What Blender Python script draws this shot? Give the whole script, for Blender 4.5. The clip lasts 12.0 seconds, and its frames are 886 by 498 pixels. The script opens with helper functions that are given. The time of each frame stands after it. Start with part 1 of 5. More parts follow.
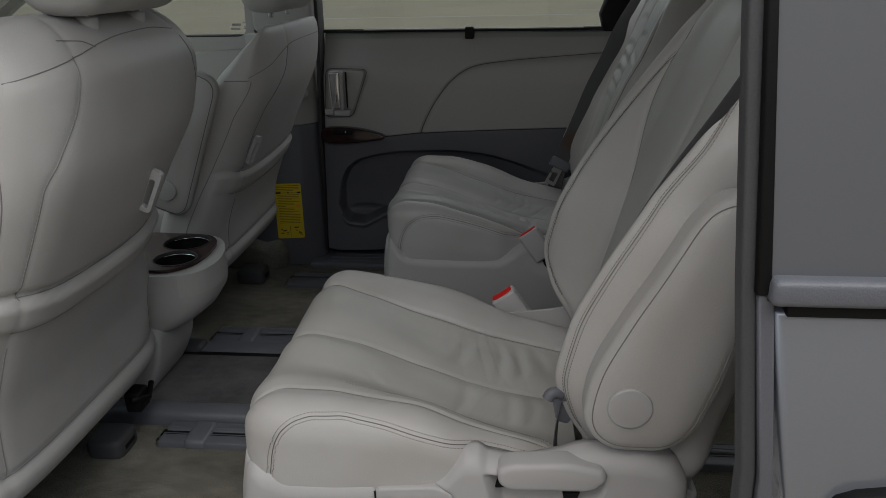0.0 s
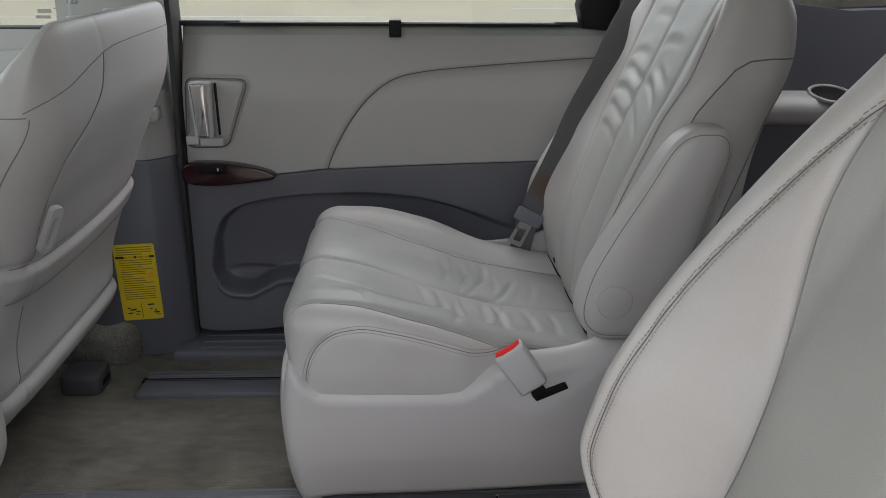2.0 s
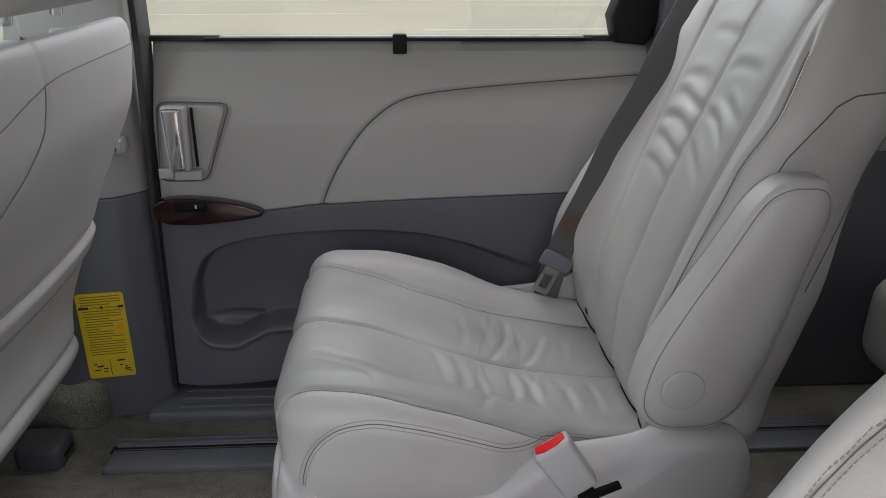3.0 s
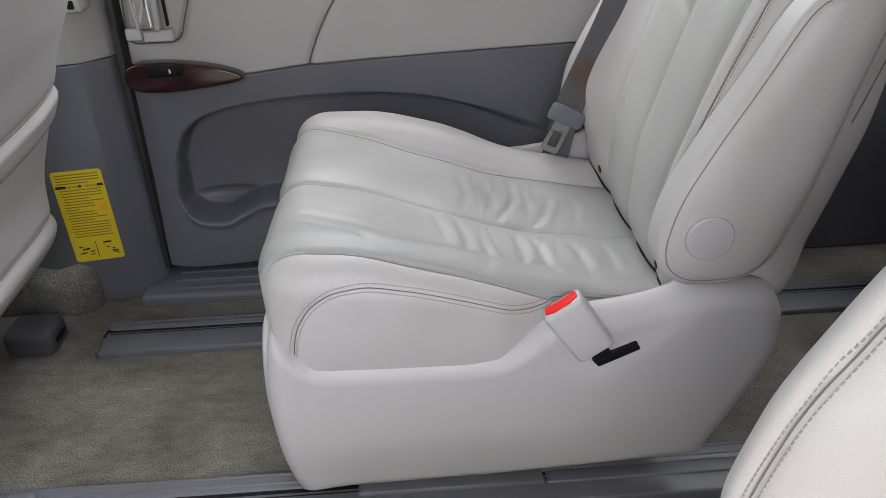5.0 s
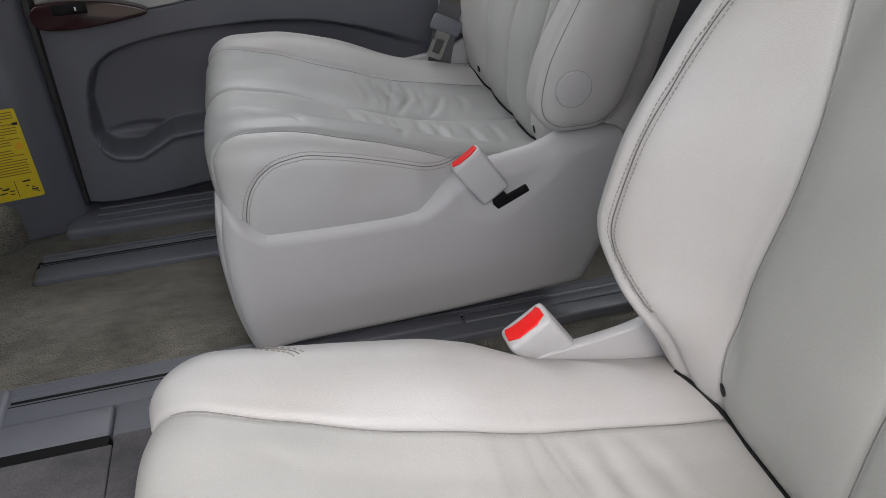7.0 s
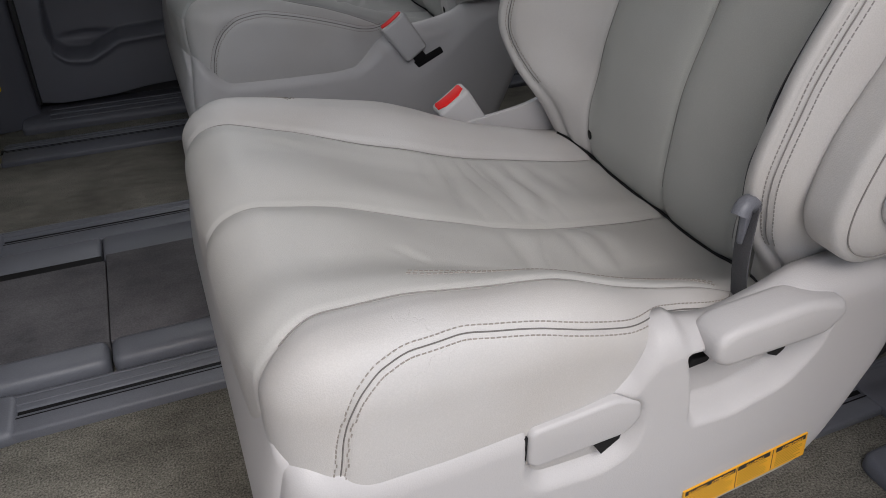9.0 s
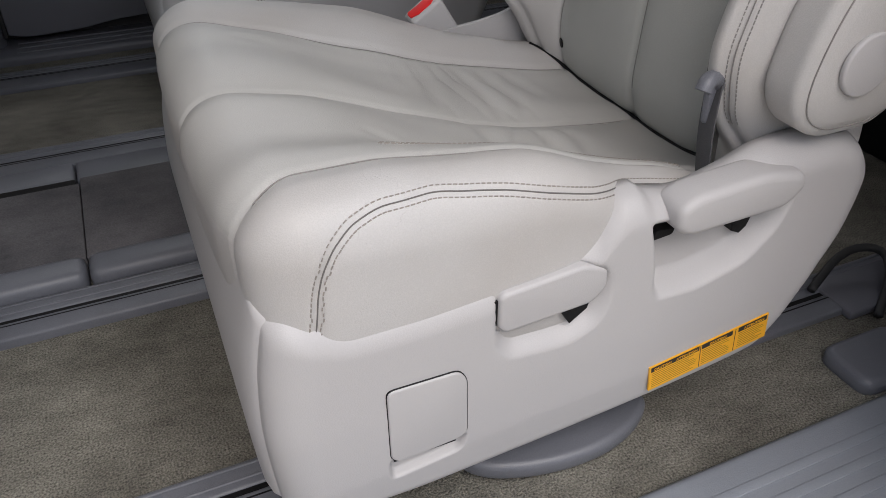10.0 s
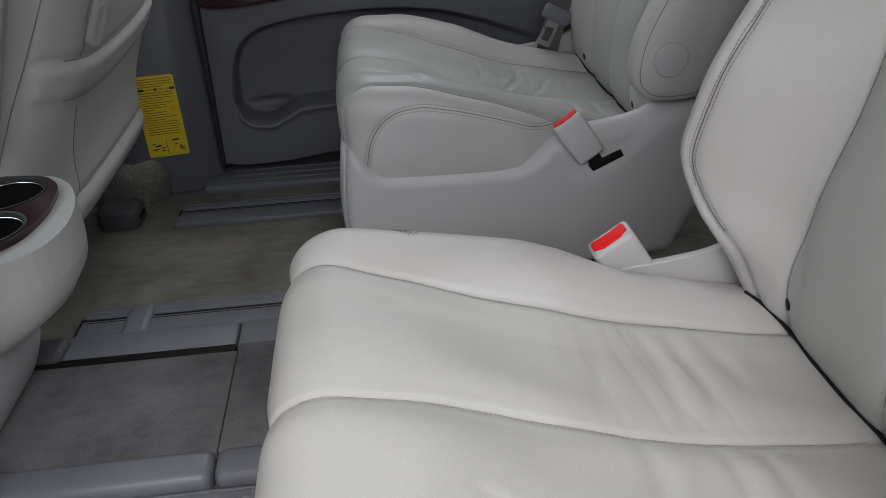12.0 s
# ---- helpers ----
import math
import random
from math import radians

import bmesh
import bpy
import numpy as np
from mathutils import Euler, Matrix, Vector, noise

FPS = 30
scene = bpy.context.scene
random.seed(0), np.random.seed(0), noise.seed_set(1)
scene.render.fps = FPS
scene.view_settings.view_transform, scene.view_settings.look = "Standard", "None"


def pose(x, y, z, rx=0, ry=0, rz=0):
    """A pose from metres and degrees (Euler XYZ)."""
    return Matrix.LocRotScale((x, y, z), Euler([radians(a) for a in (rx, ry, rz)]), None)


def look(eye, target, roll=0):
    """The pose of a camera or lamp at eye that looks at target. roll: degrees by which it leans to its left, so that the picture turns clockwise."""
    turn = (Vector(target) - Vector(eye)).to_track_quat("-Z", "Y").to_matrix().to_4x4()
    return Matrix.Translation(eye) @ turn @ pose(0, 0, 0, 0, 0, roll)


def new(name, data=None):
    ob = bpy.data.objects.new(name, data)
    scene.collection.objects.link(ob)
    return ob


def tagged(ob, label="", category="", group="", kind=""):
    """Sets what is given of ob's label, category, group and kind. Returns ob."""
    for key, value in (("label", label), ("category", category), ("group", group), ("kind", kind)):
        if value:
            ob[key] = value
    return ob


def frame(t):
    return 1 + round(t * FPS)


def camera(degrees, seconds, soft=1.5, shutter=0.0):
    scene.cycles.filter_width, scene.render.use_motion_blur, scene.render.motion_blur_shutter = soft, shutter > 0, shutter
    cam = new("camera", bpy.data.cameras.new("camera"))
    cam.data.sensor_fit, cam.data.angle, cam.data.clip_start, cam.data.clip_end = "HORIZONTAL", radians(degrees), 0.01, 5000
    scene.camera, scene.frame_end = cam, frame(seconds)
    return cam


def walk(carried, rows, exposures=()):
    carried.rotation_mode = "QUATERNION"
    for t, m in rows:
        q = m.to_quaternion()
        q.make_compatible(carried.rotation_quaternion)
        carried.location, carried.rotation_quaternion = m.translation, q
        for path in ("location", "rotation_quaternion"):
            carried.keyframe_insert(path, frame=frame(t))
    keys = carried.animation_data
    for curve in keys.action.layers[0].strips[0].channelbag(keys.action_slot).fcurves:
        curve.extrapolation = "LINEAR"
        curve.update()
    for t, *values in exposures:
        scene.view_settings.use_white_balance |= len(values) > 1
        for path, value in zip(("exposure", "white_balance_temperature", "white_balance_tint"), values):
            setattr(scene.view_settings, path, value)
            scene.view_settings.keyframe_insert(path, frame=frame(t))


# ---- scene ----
cam = camera(61.5, 12.0, soft=0.8)
PATH = [
    (0, (0.173, 0.19, 0.923), (-0.017, 2.052, 0.219), -1.1),
    (0.5, (0.132, 0.343, 0.928), (-0.052, 2.204, 0.218), -0.2),
    (1, (0.063, 0.536, 0.921), (-0.005, 2.405, 0.214), 1.3),
    (1.5, (0.04, 0.698, 0.91), (0.082, 2.561, 0.183), 0.6),
    (2, (0.06, 0.89, 0.898), (0.142, 2.743, 0.15), 0.5),
    (2.5, (0.032, 1.034, 0.911), (0.146, 2.882, 0.156), 0.4),
    (4.3, (0.015, 1.191, 0.886), (0.122, 3.006, 0.054), 0.2),
    (4.5, (0.025, 1.188, 0.859), (0.11, 2.977, -0.032), -0.3),
    (5, (0.042, 1.192, 0.821), (0.116, 2.913, -0.195), -2.1),
    (5.5, (0.043, 1.195, 0.819), (0.128, 2.899, -0.226), -2.9),
    (6, (0.014, 1.153, 0.805), (0.182, 2.831, -0.271), -2.4),
    (6.5, (-0.01, 1.075, 0.794), (0.28, 2.733, -0.285), -2.8),
    (6.7, (-0.024, 1.033, 0.794), (0.309, 2.68, -0.29), -2.8),
    (8.3, (-0.173, 0.708, 0.77), (0.376, 2.299, -0.31), -0.8),
    (9, (-0.207, 0.637, 0.716), (0.424, 2.181, -0.387), -0.1),
    (9.5, (-0.216, 0.601, 0.689), (0.449, 2.108, -0.447), 0.2),
    (10, (-0.222, 0.586, 0.663), (0.439, 2.058, -0.519), 0.4),
    (10.5, (-0.225, 0.591, 0.661), (0.431, 2.042, -0.55), 1.0),
    (11, (-0.218, 0.622, 0.679), (0.423, 2.076, -0.535), 1.5),
    (11.5, (-0.17, 0.695, 0.72), (0.258, 2.279, -0.424), -1.2),
    (12, (-0.09, 0.81, 0.746), (0.062, 2.531, -0.261), -2.7),
]
EXPOSURES = [(0.0, -1.25, 6500, 5), (0.2, -0.72, 6500, 4), (0.3, -0.42, 6500, 4), (0.4, -0.22, 6500, 4), (0.5, -0.12, 6500, 4), (1.0, 0.09, 6500, 5), (1.5, 0.21, 6500, 6), (2.0, 0.36, 6500, 8), (2.7, 0.46, 6500, 9), (4.3, 0.62, 6500, 12),
             (4.6, 0.88, 6500, 12), (5.0, 1.17, 6500, 10), (5.5, 1.19, 6500, 11), (6.0, 1.08, 6450, 9), (6.5, 0.88, 6450, 9), (7.5, 0.36, 6400, 9), (8.3, 0.0, 6350, 9), (9.0, -0.30, 6400, 9.5), (10.5, -0.32, 6420, 9.5), (11.5, -0.30, 6330, 7.5), (12.0, 0.12, 6350, 7)]
walk(cam, [(t, look(eye, target, roll)) for t, eye, target, roll in PATH], EXPOSURES)

# ---- world, sun, exposure ----
world = bpy.data.worlds.new("overcast")
scene.world = world
world.use_nodes = True
wn = world.node_tree
sky = wn.nodes.new("ShaderNodeTexSky")
sky.sky_type, sky.sun_disc = "NISHITA", False
sky.sun_elevation, sky.sun_rotation, sky.air_density, sky.dust_density = radians(55), radians(200), 1.0, 4.0
wn.nodes["Background"].inputs["Strength"].default_value = 0.15
wn.links.new(sky.outputs[0], wn.nodes["Background"].inputs["Color"])
sun = new("sun", bpy.data.lights.new("sun", "SUN"))
sun.data.energy, sun.data.angle, sun.data.color = 1.05, radians(25), (1.0, 0.96, 0.9)
sun.matrix_world = look((0, 0, 10), (-3.6, 8.0, 0.0))



def opening(name, at, target, w, h, watts, colour=(0.98, 0.965, 1.0)):
    """An added area lamp that stands in for sky light through an opening."""
    lamp = new(name, bpy.data.lights.new(name, "AREA"))
    lamp.data.shape, lamp.data.size, lamp.data.size_y, lamp.data.energy, lamp.data.color = "RECTANGLE", w, h, watts, colour
    lamp.matrix_world = look(at, target)
    return lamp


opening("windscreen_sky", (-1.25, 1.7, 1.08), (0.4, 1.7, 0.3), 1.4, 0.6, 5.5, (0.91, 1.0, 0.99))
opening("entry_sky", (0.30, 0.30, 1.45), (-0.24, 1.75, 0.42), 2.1, 0.7, 19)
opening("passenger_sky", (-1.1, 2.80, 1.30), (-1.0, 1.6, 0.4), 0.6, 0.4, 5)
opening("far_window_sky", (0.12, 2.80, 1.30), (-0.05, 1.5, 0.1), 0.9, 0.4, 10.5)
opening("rear_sky", (1.1, 2.45, 1.10), (0.6, 1.5, 0.1), 0.7, 0.2, 2.5)

# ---- materials ----
def mat(name, base, rough=0.5, vary=0.12, scale=6.0, grain=300.0, bump=0.1, metal=0.0, tint=None, coat=0.0, spec=0.5, cell=False):
    m = bpy.data.materials.new(name)
    m.use_nodes = True
    nt = m.node_tree
    b = nt.nodes["Principled BSDF"]
    b.inputs["Metallic"].default_value, b.inputs["Coat Weight"].default_value = metal, coat
    b.inputs["Specular IOR Level"].default_value = spec
    co = nt.nodes.new("ShaderNodeTexCoord")
    big = nt.nodes.new("ShaderNodeTexNoise")
    big.inputs["Scale"].default_value, big.inputs["Detail"].default_value = scale, 6
    fine = nt.nodes.new("ShaderNodeTexVoronoi" if cell else "ShaderNodeTexNoise")
    fine.inputs["Scale"].default_value = grain
    nt.links.new(co.outputs["Object"], big.inputs["Vector"])
    nt.links.new(co.outputs["Object"], fine.inputs["Vector"])
    ramp = nt.nodes.new("ShaderNodeValToRGB")
    tint = tint or [c * (1 - vary) for c in base]
    ramp.color_ramp.elements[0].color, ramp.color_ramp.elements[1].color = (*tint, 1), (*base, 1)
    ramp.color_ramp.elements[0].position, ramp.color_ramp.elements[1].position = 0.3, 0.62
    nt.links.new(big.outputs["Fac"], ramp.inputs[0])
    mixed = nt.nodes.new("ShaderNodeMix")
    mixed.data_type, mixed.blend_type = "RGBA", "MULTIPLY"
    mixed.inputs[0].default_value = min(1.0, vary * 2)
    nt.links.new(ramp.outputs[0], mixed.inputs[6])
    nt.links.new(fine.outputs[0], mixed.inputs[7])
    nt.links.new(mixed.outputs[2], b.inputs["Base Color"])
    rr = nt.nodes.new("ShaderNodeMapRange")
    rr.inputs[3].default_value, rr.inputs[4].default_value = max(0.0, rough - 0.08), min(1.0, rough + 0.08)
    nt.links.new(big.outputs["Fac"], rr.inputs[0])
    nt.links.new(rr.outputs[0], b.inputs["Roughness"])
    bp = nt.nodes.new("ShaderNodeBump")
    bp.inputs["Strength"].default_value, bp.inputs["Distance"].default_value = bump, 0.002
    nt.links.new(fine.outputs[0], bp.inputs["Height"])
    nt.links.new(bp.outputs[0], b.inputs["Normal"])
    return m


def leather(name, base, worn, rough, cracks):
    """Grained leather: two tones in soft patches, pebble grain, and hairline cracks where it is worn."""
    m = mat(name, base, rough, 0.05, 7, 900, 0.10, cell=True, tint=worn)
    nt = m.node_tree
    b = nt.nodes["Principled BSDF"]
    co = nt.nodes.new("ShaderNodeTexCoord")
    bend = nt.nodes.new("ShaderNodeTexNoise")
    bend.inputs["Scale"].default_value, bend.inputs["Detail"].default_value = 22, 3
    web = nt.nodes.new("ShaderNodeTexNoise")
    web.inputs["Scale"].default_value, web.inputs["Detail"].default_value = 34, 4
    ridge, level = nt.nodes.new("ShaderNodeMath"), nt.nodes.new("ShaderNodeMath")
    level.operation, level.inputs[1].default_value, ridge.operation = "SUBTRACT", 0.5, "ABSOLUTE"
    shift = nt.nodes.new("ShaderNodeVectorMath")
    shift.operation = "MULTIPLY_ADD"
    shift.inputs[1].default_value = (0.05, 0.05, 0.05)
    patch = nt.nodes.new("ShaderNodeTexNoise")
    patch.inputs["Scale"].default_value, patch.inputs["Detail"].default_value = 7, 2
    edge, area, both = nt.nodes.new("ShaderNodeMapRange"), nt.nodes.new("ShaderNodeMapRange"), nt.nodes.new("ShaderNodeMath")
    edge.inputs[1].default_value, edge.inputs[2].default_value, edge.inputs[3].default_value, edge.inputs[4].default_value = 0.0, 0.012, 1.0, 0.0
    area.inputs[1].default_value, area.inputs[2].default_value = 0.58, 0.72
    both.operation = "MULTIPLY"
    scaled = nt.nodes.new("ShaderNodeMath")
    scaled.operation = "MULTIPLY"
    scaled.inputs[1].default_value = cracks
    nt.links.new(co.outputs["Object"], bend.inputs["Vector"])
    nt.links.new(bend.outputs["Color"], shift.inputs[0])
    nt.links.new(co.outputs["Object"], shift.inputs[2])
    nt.links.new(shift.outputs[0], web.inputs["Vector"])
    nt.links.new(co.outputs["Object"], patch.inputs["Vector"])
    nt.links.new(web.outputs["Fac"], level.inputs[0])
    nt.links.new(level.outputs[0], ridge.inputs[0])
    nt.links.new(ridge.outputs[0], edge.inputs[0])
    nt.links.new(patch.outputs["Fac"], area.inputs[0])
    nt.links.new(edge.outputs[0], both.inputs[0])
    nt.links.new(area.outputs[0], both.inputs[1])
    nt.links.new(both.outputs[0], scaled.inputs[0])
    old = b.inputs["Normal"].links[0].from_node
    split = nt.nodes.new("ShaderNodeBump")
    split.invert, split.inputs["Strength"].default_value, split.inputs["Distance"].default_value = True, 0.42, 0.0009
    nt.links.new(scaled.outputs[0], split.inputs["Height"])
    nt.links.new(old.outputs[0], split.inputs["Normal"])
    nt.links.new(split.outputs[0], b.inputs["Normal"])
    return m


def pile(name, base, worn, streak, rough=1.0):
    """Short carpet pile: single tufts, brushed streaks and soft soiled patches."""
    m = bpy.data.materials.new(name)
    m.use_nodes = True
    nt = m.node_tree
    b = nt.nodes["Principled BSDF"]
    b.inputs["Roughness"].default_value, b.inputs["Specular IOR Level"].default_value = 0.95, 0.15
    co = nt.nodes.new("ShaderNodeTexCoord")
    tuft, soil, brush, mottle = (nt.nodes.new("ShaderNodeTexNoise") for _ in range(4))
    stretch = nt.nodes.new("ShaderNodeMapping")
    stretch.inputs["Scale"].default_value, stretch.inputs["Rotation"].default_value = (0.45, 1.0, 1.0), (0, 0, radians(streak))
    for node, scale, detail in ((tuft, 420, 4), (soil, 5.2, 8), (brush, 60, 5), (mottle, 38, 6)):
        node.inputs["Scale"].default_value, node.inputs["Detail"].default_value = scale, detail
    nt.links.new(co.outputs["Object"], tuft.inputs["Vector"])
    nt.links.new(co.outputs["Object"], soil.inputs["Vector"])
    nt.links.new(stretch.outputs[0], mottle.inputs["Vector"])
    soil.inputs["Roughness"].default_value = 0.62
    nt.links.new(co.outputs["Object"], stretch.inputs["Vector"])
    nt.links.new(stretch.outputs[0], brush.inputs["Vector"])
    patch, grain = nt.nodes.new("ShaderNodeValToRGB"), nt.nodes.new("ShaderNodeMapRange")
    patch.color_ramp.elements[0].color, patch.color_ramp.elements[1].color = (*worn, 1), (*base, 1)
    patch.color_ramp.elements[0].position, patch.color_ramp.elements[1].position = 0.34, 0.62
    add = nt.nodes.new("ShaderNodeMath")
    add.operation = "MULTIPLY_ADD"
    add.inputs[1].default_value = 0.24
    nt.links.new(brush.outputs["Fac"], add.inputs[0])
    nt.links.new(tuft.outputs["Fac"], add.inputs[2])
    grain.inputs[1].default_value, grain.inputs[2].default_value, grain.inputs[3].default_value, grain.inputs[4].default_value = 0.42, 0.82, 1 - 0.55 * rough, 1 + 0.5 * rough
    grain.clamp = False
    nt.links.new(add.outputs[0], grain.inputs[0])
    both = nt.nodes.new("ShaderNodeMath")
    both.operation = "MULTIPLY_ADD"
    both.inputs[1].default_value, both.inputs[2].default_value = 0.16, -0.08
    nt.links.new(mottle.outputs["Fac"], both.inputs[0])
    level = nt.nodes.new("ShaderNodeMath")
    nt.links.new(both.outputs[0], level.inputs[0])
    nt.links.new(soil.outputs["Fac"], level.inputs[1])
    nt.links.new(level.outputs[0], patch.inputs[0])
    mixed = nt.nodes.new("ShaderNodeMix")
    mixed.data_type, mixed.blend_type = "RGBA", "MULTIPLY"
    mixed.inputs[0].default_value = 1.0
    nt.links.new(patch.outputs[0], mixed.inputs[6])
    nt.links.new(grain.outputs[0], mixed.inputs[7])
    nt.links.new(mixed.outputs[2], b.inputs["Base Color"])
    bp = nt.nodes.new("ShaderNodeBump")
    bp.inputs["Strength"].default_value, bp.inputs["Distance"].default_value = rough, 0.003
    nt.links.new(add.outputs[0], bp.inputs["Height"])
    nt.links.new(bp.outputs[0], b.inputs["Normal"])
    return m


def glass(name, tint):
    m = bpy.data.materials.new(name)
    m.use_nodes = True
    nt = m.node_tree
    nt.nodes.remove(nt.nodes["Principled BSDF"])
    mixed, clear, gloss, fres = (nt.nodes.new(f"ShaderNode{k}") for k in ("MixShader", "BsdfTransparent", "BsdfGlossy", "Fresnel"))
    clear.inputs[0].default_value, gloss.inputs["Roughness"].default_value = (*tint, 1), 0.02
    for a, b in ((fres.outputs[0], mixed.inputs[0]), (clear.outputs[0], mixed.inputs[1]), (gloss.outputs[0], mixed.inputs[2]), (mixed.outputs[0], nt.nodes["Material Output"].inputs[0])):
        nt.links.new(a, b)
    return m


LEATHER = leather("grey_leather", (0.482, 0.475, 0.472), (0.436, 0.420, 0.408), 0.47, 0.8)
CENTRE = leather("seat_middle_leather", (0.448, 0.446, 0.436), (0.405, 0.402, 0.390), 0.46, 0.2)
# Darker, glossier middle leather, used on the far seat only.
FAR_CENTRE = leather("far_middle_leather", (0.375, 0.379, 0.372), (0.318, 0.323, 0.316), 0.38, 0.2)
INSERT = leather("insert_leather", (0.405, 0.409, 0.392), (0.362, 0.367, 0.350), 0.46, 0.2)
PLASTIC = mat("grey_plastic", (0.47, 0.462, 0.468), 0.5, 0.04, 4, 900, 0.12)
TRIM = mat("door_vinyl", (0.435, 0.426, 0.418), 0.5, 0.05, 3, 700, 0.2)
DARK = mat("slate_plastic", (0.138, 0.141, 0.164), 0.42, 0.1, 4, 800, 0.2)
ENTRY = mat("entry_plastic", (0.29, 0.315, 0.36), 0.4, 0.1, 6, 700, 0.15)
RAIL = mat("rail_plastic", (0.175, 0.183, 0.212), 0.38, 0.15, 9, 700, 0.2)
CARPET = pile("carpet", (0.246, 0.236, 0.204), (0.125, 0.119, 0.102), 35, 1.1)
MAT = pile("aisle_carpet", (0.150, 0.144, 0.151), (0.078, 0.076, 0.082), -20, 0.3)
BLACK = mat("black_plastic", (0.010, 0.010, 0.011), 0.55, 0.2, 8, 400, 0.1, spec=0.2)
CHROME = mat("chrome", (0.8, 0.8, 0.8), 0.1, 0.03, 8, 300, 0.0, metal=1.0)
STEEL = mat("steel", (0.5, 0.5, 0.48), 0.3, 0.1, 20, 300, 0.05, metal=1.0)
WOOD = mat("burgundy_wood", (0.040, 0.005, 0.009), 0.16, 0.3, 14, 200, 0.02, tint=(0.018, 0.003, 0.004), coat=0.25)
RED = mat("red_button", (0.80, 0.014, 0.012), 0.45, 0.08, 10, 300, 0.03, spec=0.25)
WEB = mat("belt_webbing", (0.088, 0.088, 0.096), 0.7, 0.15, 20, 700, 0.6)
STAINED = mat("stained_webbing", (0.10, 0.099, 0.105), 0.7, 0.15, 7, 700, 0.6, tint=(0.105, 0.066, 0.050))


def spilt(m, place, reach):
    """One ragged stain round a place of the thing, in the darker tone of the material."""
    nt = m.node_tree
    ramp, noise = nt.nodes["Color Ramp"], nt.nodes["Noise Texture"]
    co, far, add = nt.nodes.new("ShaderNodeTexCoord"), nt.nodes.new("ShaderNodeVectorMath"), nt.nodes.new("ShaderNodeMath")
    far.operation, far.inputs[1].default_value = "DISTANCE", place
    add.operation, add.inputs[1].default_value = "MULTIPLY_ADD", 0.05
    nt.links.new(co.outputs["Object"], far.inputs[0])
    nt.links.new(noise.outputs["Fac"], add.inputs[0])
    nt.links.new(far.outputs["Value"], add.inputs[2])
    nt.links.new(add.outputs[0], ramp.inputs[0])
    ramp.color_ramp.elements[0].position, ramp.color_ramp.elements[1].position = reach + 0.018, reach + 0.040


spilt(STAINED, (0.040, -0.024, 0.157), 0.022)
CHARCOAL = mat("charcoal_lining", (0.080, 0.080, 0.088), 0.6, 0.15, 5, 600, 0.2)
YELLOW = mat("yellow_label", (0.75, 0.56, 0.02), 0.45, 0.05, 8, 300, 0.02)
PRINT = mat("faded_print", (0.30, 0.20, 0.02), 0.6, 0.1, 8, 300, 0.0)
ORANGE = mat("orange_label", (0.85, 0.42, 0.02), 0.45, 0.05, 8, 300, 0.02)
INK = mat("ink", (0.02, 0.02, 0.02), 0.6, 0.1, 8, 300, 0.0)
SEAM = mat("seam", (0.27, 0.26, 0.25), 0.8, 0.1, 40, 900, 0.2)
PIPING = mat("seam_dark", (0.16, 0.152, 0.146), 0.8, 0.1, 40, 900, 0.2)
THREAD = mat("thread", (0.31, 0.285, 0.26), 0.8, 0.1, 40, 900, 0.2)
RUBBER = mat("rubber", (0.03, 0.03, 0.032), 0.6, 0.2, 10, 500, 0.2)
PAINT = mat("body_paint", (0.27, 0.285, 0.325), 0.25, 0.03, 3, 600, 0.02, metal=0.4, coat=0.8)
LINER = mat("headliner", (0.5, 0.48, 0.45), 0.95, 0.06, 5, 600, 0.3)
LOT = mat("concrete_lot", (0.70, 0.61, 0.47), 0.9, 0.12, 0.25, 30, 0.3)
WHITE = mat("white_paint", (0.8, 0.79, 0.76), 0.6, 0.1, 8, 100, 0.05)
CLEAR = glass("clear_glass", (0.86, 0.9, 0.88))
PANE = mat("dark_glass", (0.12, 0.125, 0.14), 0.12, 0.02, 3, 300, 0.0, coat=1.0)
TINTED = glass("tinted_glass", (0.30, 0.31, 0.31))


# ---- mesh tools ----
def part(name, data, material, parent=None, label="", smooth=True, index=None):
    """One mesh object from (vertices, faces) or a bmesh, with one or more materials."""
    me = bpy.data.meshes.new(name)
    if isinstance(data, bmesh.types.BMesh):
        data.to_mesh(me)
        data.free()
    else:
        me.from_pydata([tuple(v) for v in np.asarray(data[0], float)], [], [tuple(int(i) for i in f) for f in data[1]])
    for m in material if isinstance(material, (list, tuple)) else [material]:
        me.materials.append(m)
    if index is not None:
        me.polygons.foreach_set("material_index", np.asarray(index, np.int32))
    if smooth:
        me.shade_smooth()
    me.update()
    ob = new(name, me)
    ob.parent = parent
    if label:
        tagged(ob, label)
    return ob


def thing(name, label, category, group="", kind="", at=(0, 0, 0)):
    ob = new(name)
    ob.location = at
    ob.empty_display_size = 0.05
    return tagged(ob, label, category, group, kind)


